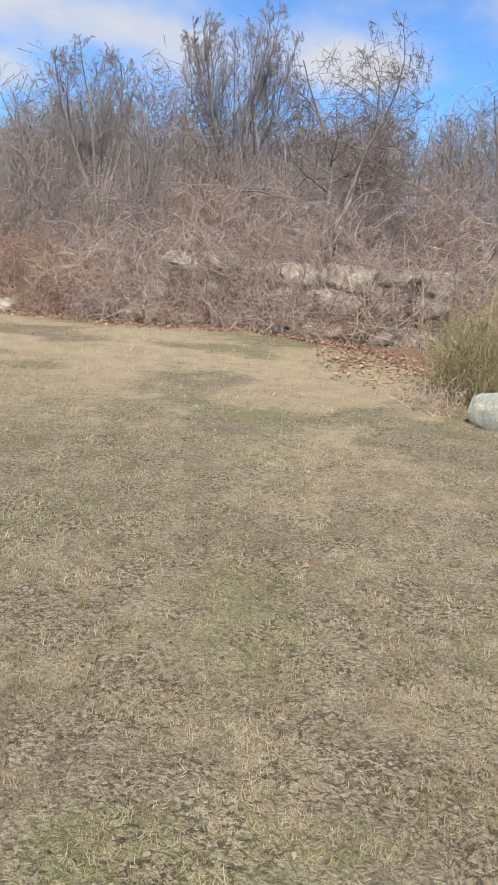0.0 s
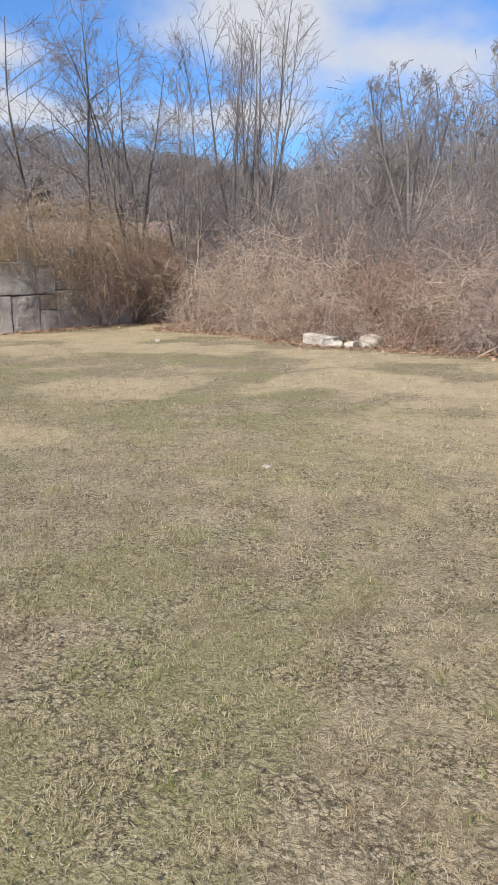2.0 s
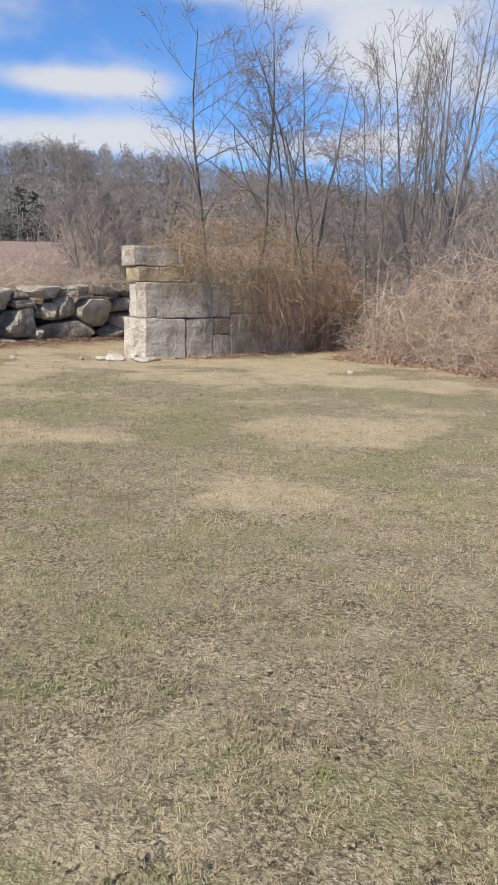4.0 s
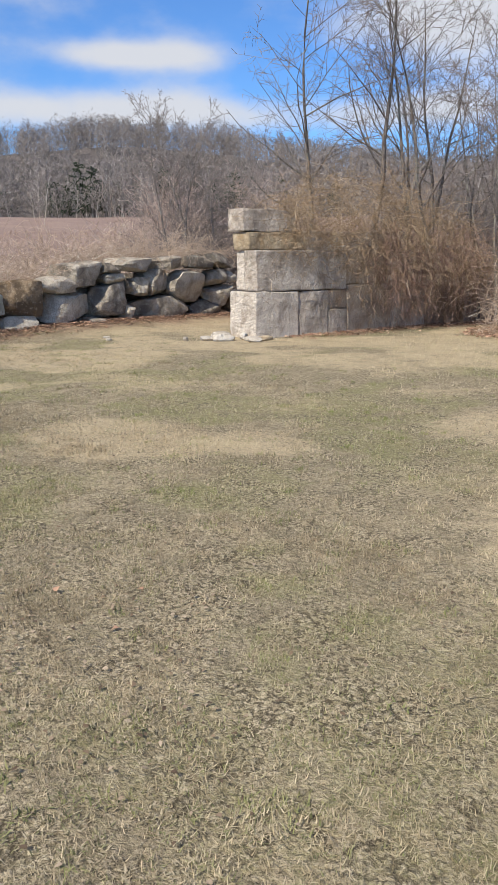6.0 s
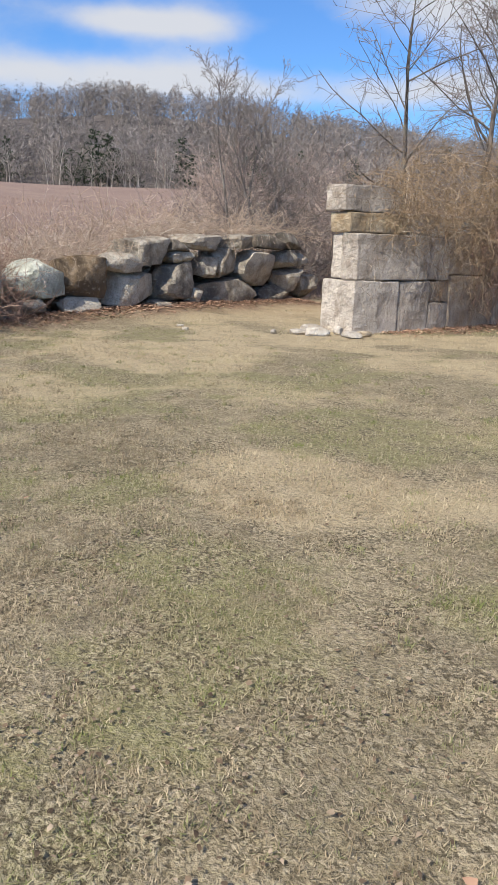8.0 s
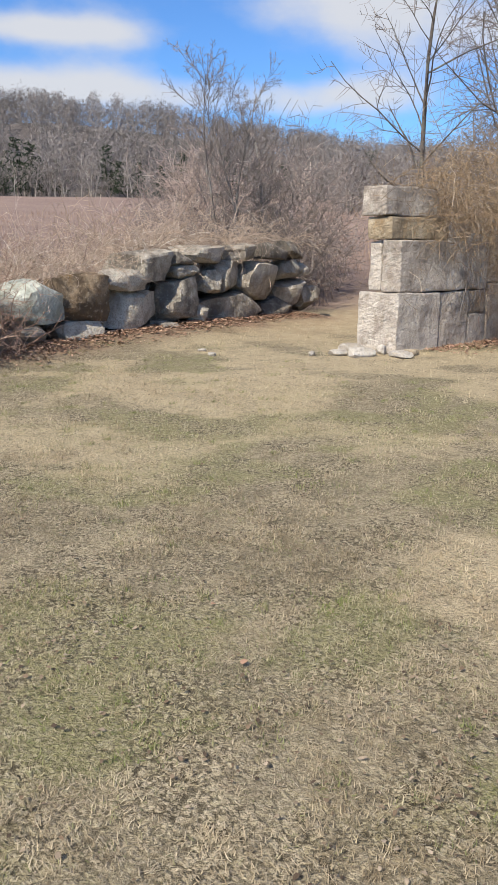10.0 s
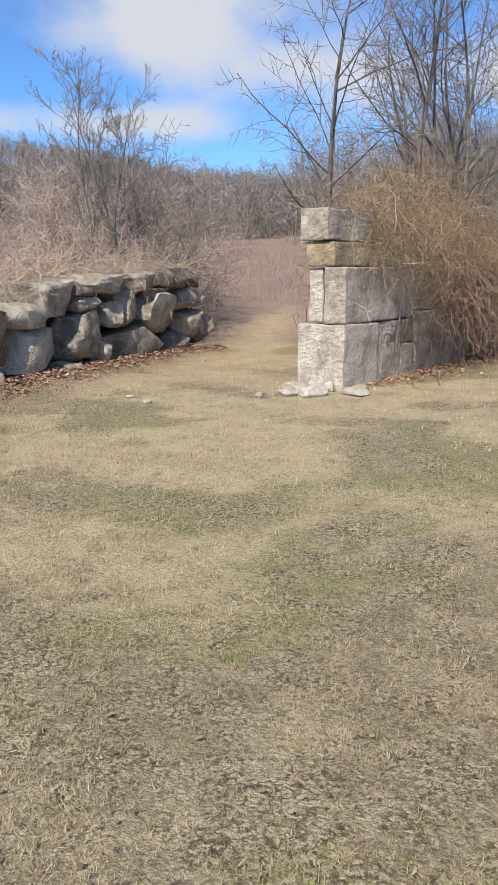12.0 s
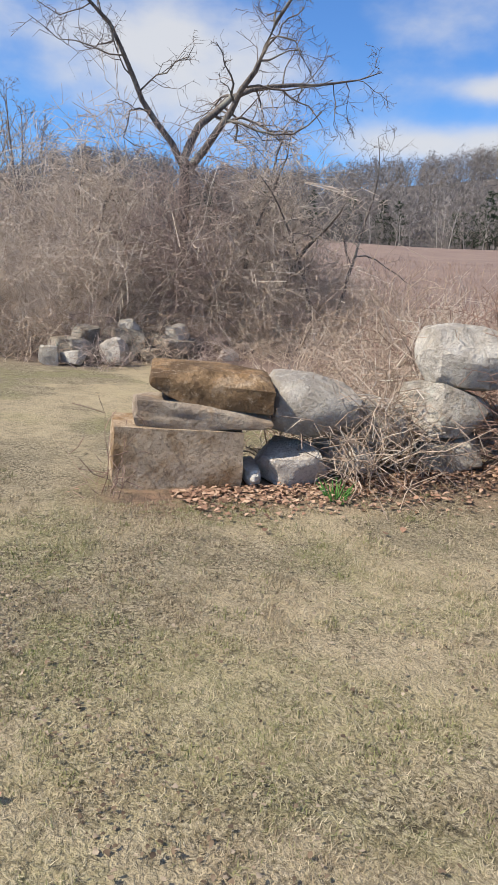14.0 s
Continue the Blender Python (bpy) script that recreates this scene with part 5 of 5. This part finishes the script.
def field_stalks():
    rng = np.random.default_rng(14)
    n = 52000
    az, r = np.radians(rng.uniform(-2, 84, n)), 11 + 55 * rng.random(n) ** 1.3
    x, y = -9 - r * np.sin(az), 6 + r * np.cos(az)
    gap = np.abs(x + 14.9 + 0.13 * (y - 14)) < 1.1 + 0.25 * np.maximum(0, y - 21)
    keep = (((x < wall_x(y) - 0.8) & (y > 10.5) & (x > -24)) | (y > 19.5) | (x < -28)) & ~(gap & (y < 27)) & (x < -11.5)
    x, y = x[keep], y[keep]
    ln = rng.uniform(0.2, 0.5, len(x))
    V, F = blades(rng, x, y, ln, 0.007 + 0.00026 * np.hypot(x + 9, y - 6) * rng.uniform(0.6, 1.3, len(x)), 0.5)
    return polys("field_stalks", V, F)


tagged(part("field_stalks", field_stalks(), STALK), "tall dead reddish-brown grass and weed stalks", "grass", kind="stuff")


def leaves(rng, x, y, size):
    """Curled dry leaves: two bent halves each."""
    n = len(x)
    z = land(x, y) + rng.uniform(0.005, 0.026, n)
    a = rng.uniform(0, 2 * np.pi, n)
    u = np.stack([np.cos(a), np.sin(a), rng.normal(0, 0.14, n)], -1) * size[:, None]
    w = np.stack([-np.sin(a), np.cos(a), rng.normal(0, 0.2, n)], -1) * size[:, None] * 0.34
    c = np.stack([x, y, z], -1)
    rise = np.array([0, 0, 1.0]) * size[:, None] * rng.uniform(0.04, 0.42, n)[:, None]
    j1, j2 = rng.uniform(0.6, 1.3, (2, n, 1))
    V = np.stack([c - u / 2, c - u * 0.12 - w * j1 + rise, c + u * 0.28 - w * 0.6 * j2 + rise * 0.6, c + u / 2 + rise * 0.5, c + u * 0.22 + w * j2 + rise, c - u * 0.2 + w * 0.7 * j1 + rise * 0.7], 1).reshape(-1, 3)
    i = np.arange(n)[:, None] * 6
    return V, np.concatenate([i + np.array([q]) for q in ([0, 1, 5], [1, 2, 5], [2, 4, 5], [2, 3, 4])])


def litter(name, label, x, y, lo, hi, seed, material=LEAF_DRY):
    rng = np.random.default_rng(seed)
    V, F = leaves(rng, x, y, rng.uniform(lo, hi, len(x)))
    tagged(part(name, polys(name, V, F), material), label, "leaves", kind="stuff")


rl = np.random.default_rng(4)
yy = rl.uniform(6.7, 17.9, 5600)
litter("leaf_litter", "rust-brown dry leaves drifted against the boulder wall", wall_x(yy) + 0.02 + np.abs(rl.normal(0, 0.26, 5600)) * (1.3 - 0.06 * (yy - 6)), yy, 0.03, 0.065, 1)
xx = rl.uniform(-10.2, 3.2, 3600)
litter("thicket_leaves", "dry leaves along the foot of the thicket", xx, brush_y(xx) - 0.15 + rl.normal(0, 0.28, 3600) + 0.3 * rl.random(3600), 0.035, 0.08, 2)
xx = rl.uniform(1.6, 3.6, 900)
litter("shrub_leaves", "orange-brown dry leaves on bare earth by the olive shrub", xx, 10.9 + rl.normal(0, 0.9, 900) - 0.5 * (xx - 2.6), 0.04, 0.09, 6)
ss = rl.uniform(0.6, 6.2, 1500)
oo = 0.05 + np.abs(rl.normal(0, 0.3, 1500))
litter("vine_leaves", "brown dry leaves under the wall vines", CORNER[0] + ALONG[0] * ss + ALONG[1] * oo, CORNER[1] + ALONG[1] * ss - ALONG[0] * oo, 0.03, 0.075, 3)
xx = rl.uniform(-18, 3, 26000)
yl = path_y(np.clip(xx, -13.4, 0.7)) + 0.6 + 9 * rl.random(26000) ** 1.7
keep = rl.random(26000) < 0.10 + 0.9 * smooth01(patchy(xx, yl, 1.1, 41), 0.48, 0.66)
litter("scattered_leaves", "small dry leaves and leaf scraps scattered over the turf", xx[keep], yl[keep], 0.008, 0.026, 4, LEAF_SCRAP)


for j, (x, y, size) in enumerate(((1.07, 3.65, 0.10), (-7.71, 4.62, 0.085), (-7.41, 4.86, 0.08), (-7.23, 4.51, 0.09), (-12.6, 6.42, 0.09), (-13.02, 5.56, 0.09), (-12.24, 6.36, 0.07),
                                  (-15.43, 5.0, 0.09), (-11.96, 6.16, 0.06), (-10.71, 5.71, 0.08), (-11.07, 6.07, 0.06), (-18.45, 6.02, 0.09), (-18.5, 6.1, 0.08))):
    V, F = leaves(np.random.default_rng(900 + j), np.zeros(1), np.zeros(1), np.array([size * 0.55]))
    ob = tagged(part("fallen_leaf", polys("fallen_leaf", V - np.array([0, 0, float(land(0, 0))]), F), LEAF_DRY), "curled dry brown leaf lying on the turf", "leaf", "fallen leaves on the turf")
    ob.location = (x, y, float(land(x, y)))


def sprout():
    rng = np.random.default_rng(17)
    n = 34
    a, q = rng.uniform(0, 6.28, n), 0.09 * np.sqrt(rng.random(n))
    x, y = -17.72 + q * np.cos(a), 7.80 + q * np.sin(a)
    start = np.column_stack([x, y, land(x, y) - 0.01])
    way = np.column_stack([0.45 * np.cos(a), 0.45 * np.sin(a), np.ones(n)])
    P, R = canes(rng, start, way, rng.uniform(0.10, 0.19, n), 6, 0.10, 0.05, np.full(n, 0.007), 0.3)
    ob = thing("spring_bulb", (0, 0, 0), "clump of fresh green bulb leaves by the boulders", "plant")
    for j in range(n):
        part("leaf", joined("leaf", [(P[j:j + 1], R[j:j + 1], 4)]), LEAF_GREEN, ob)


sprout()
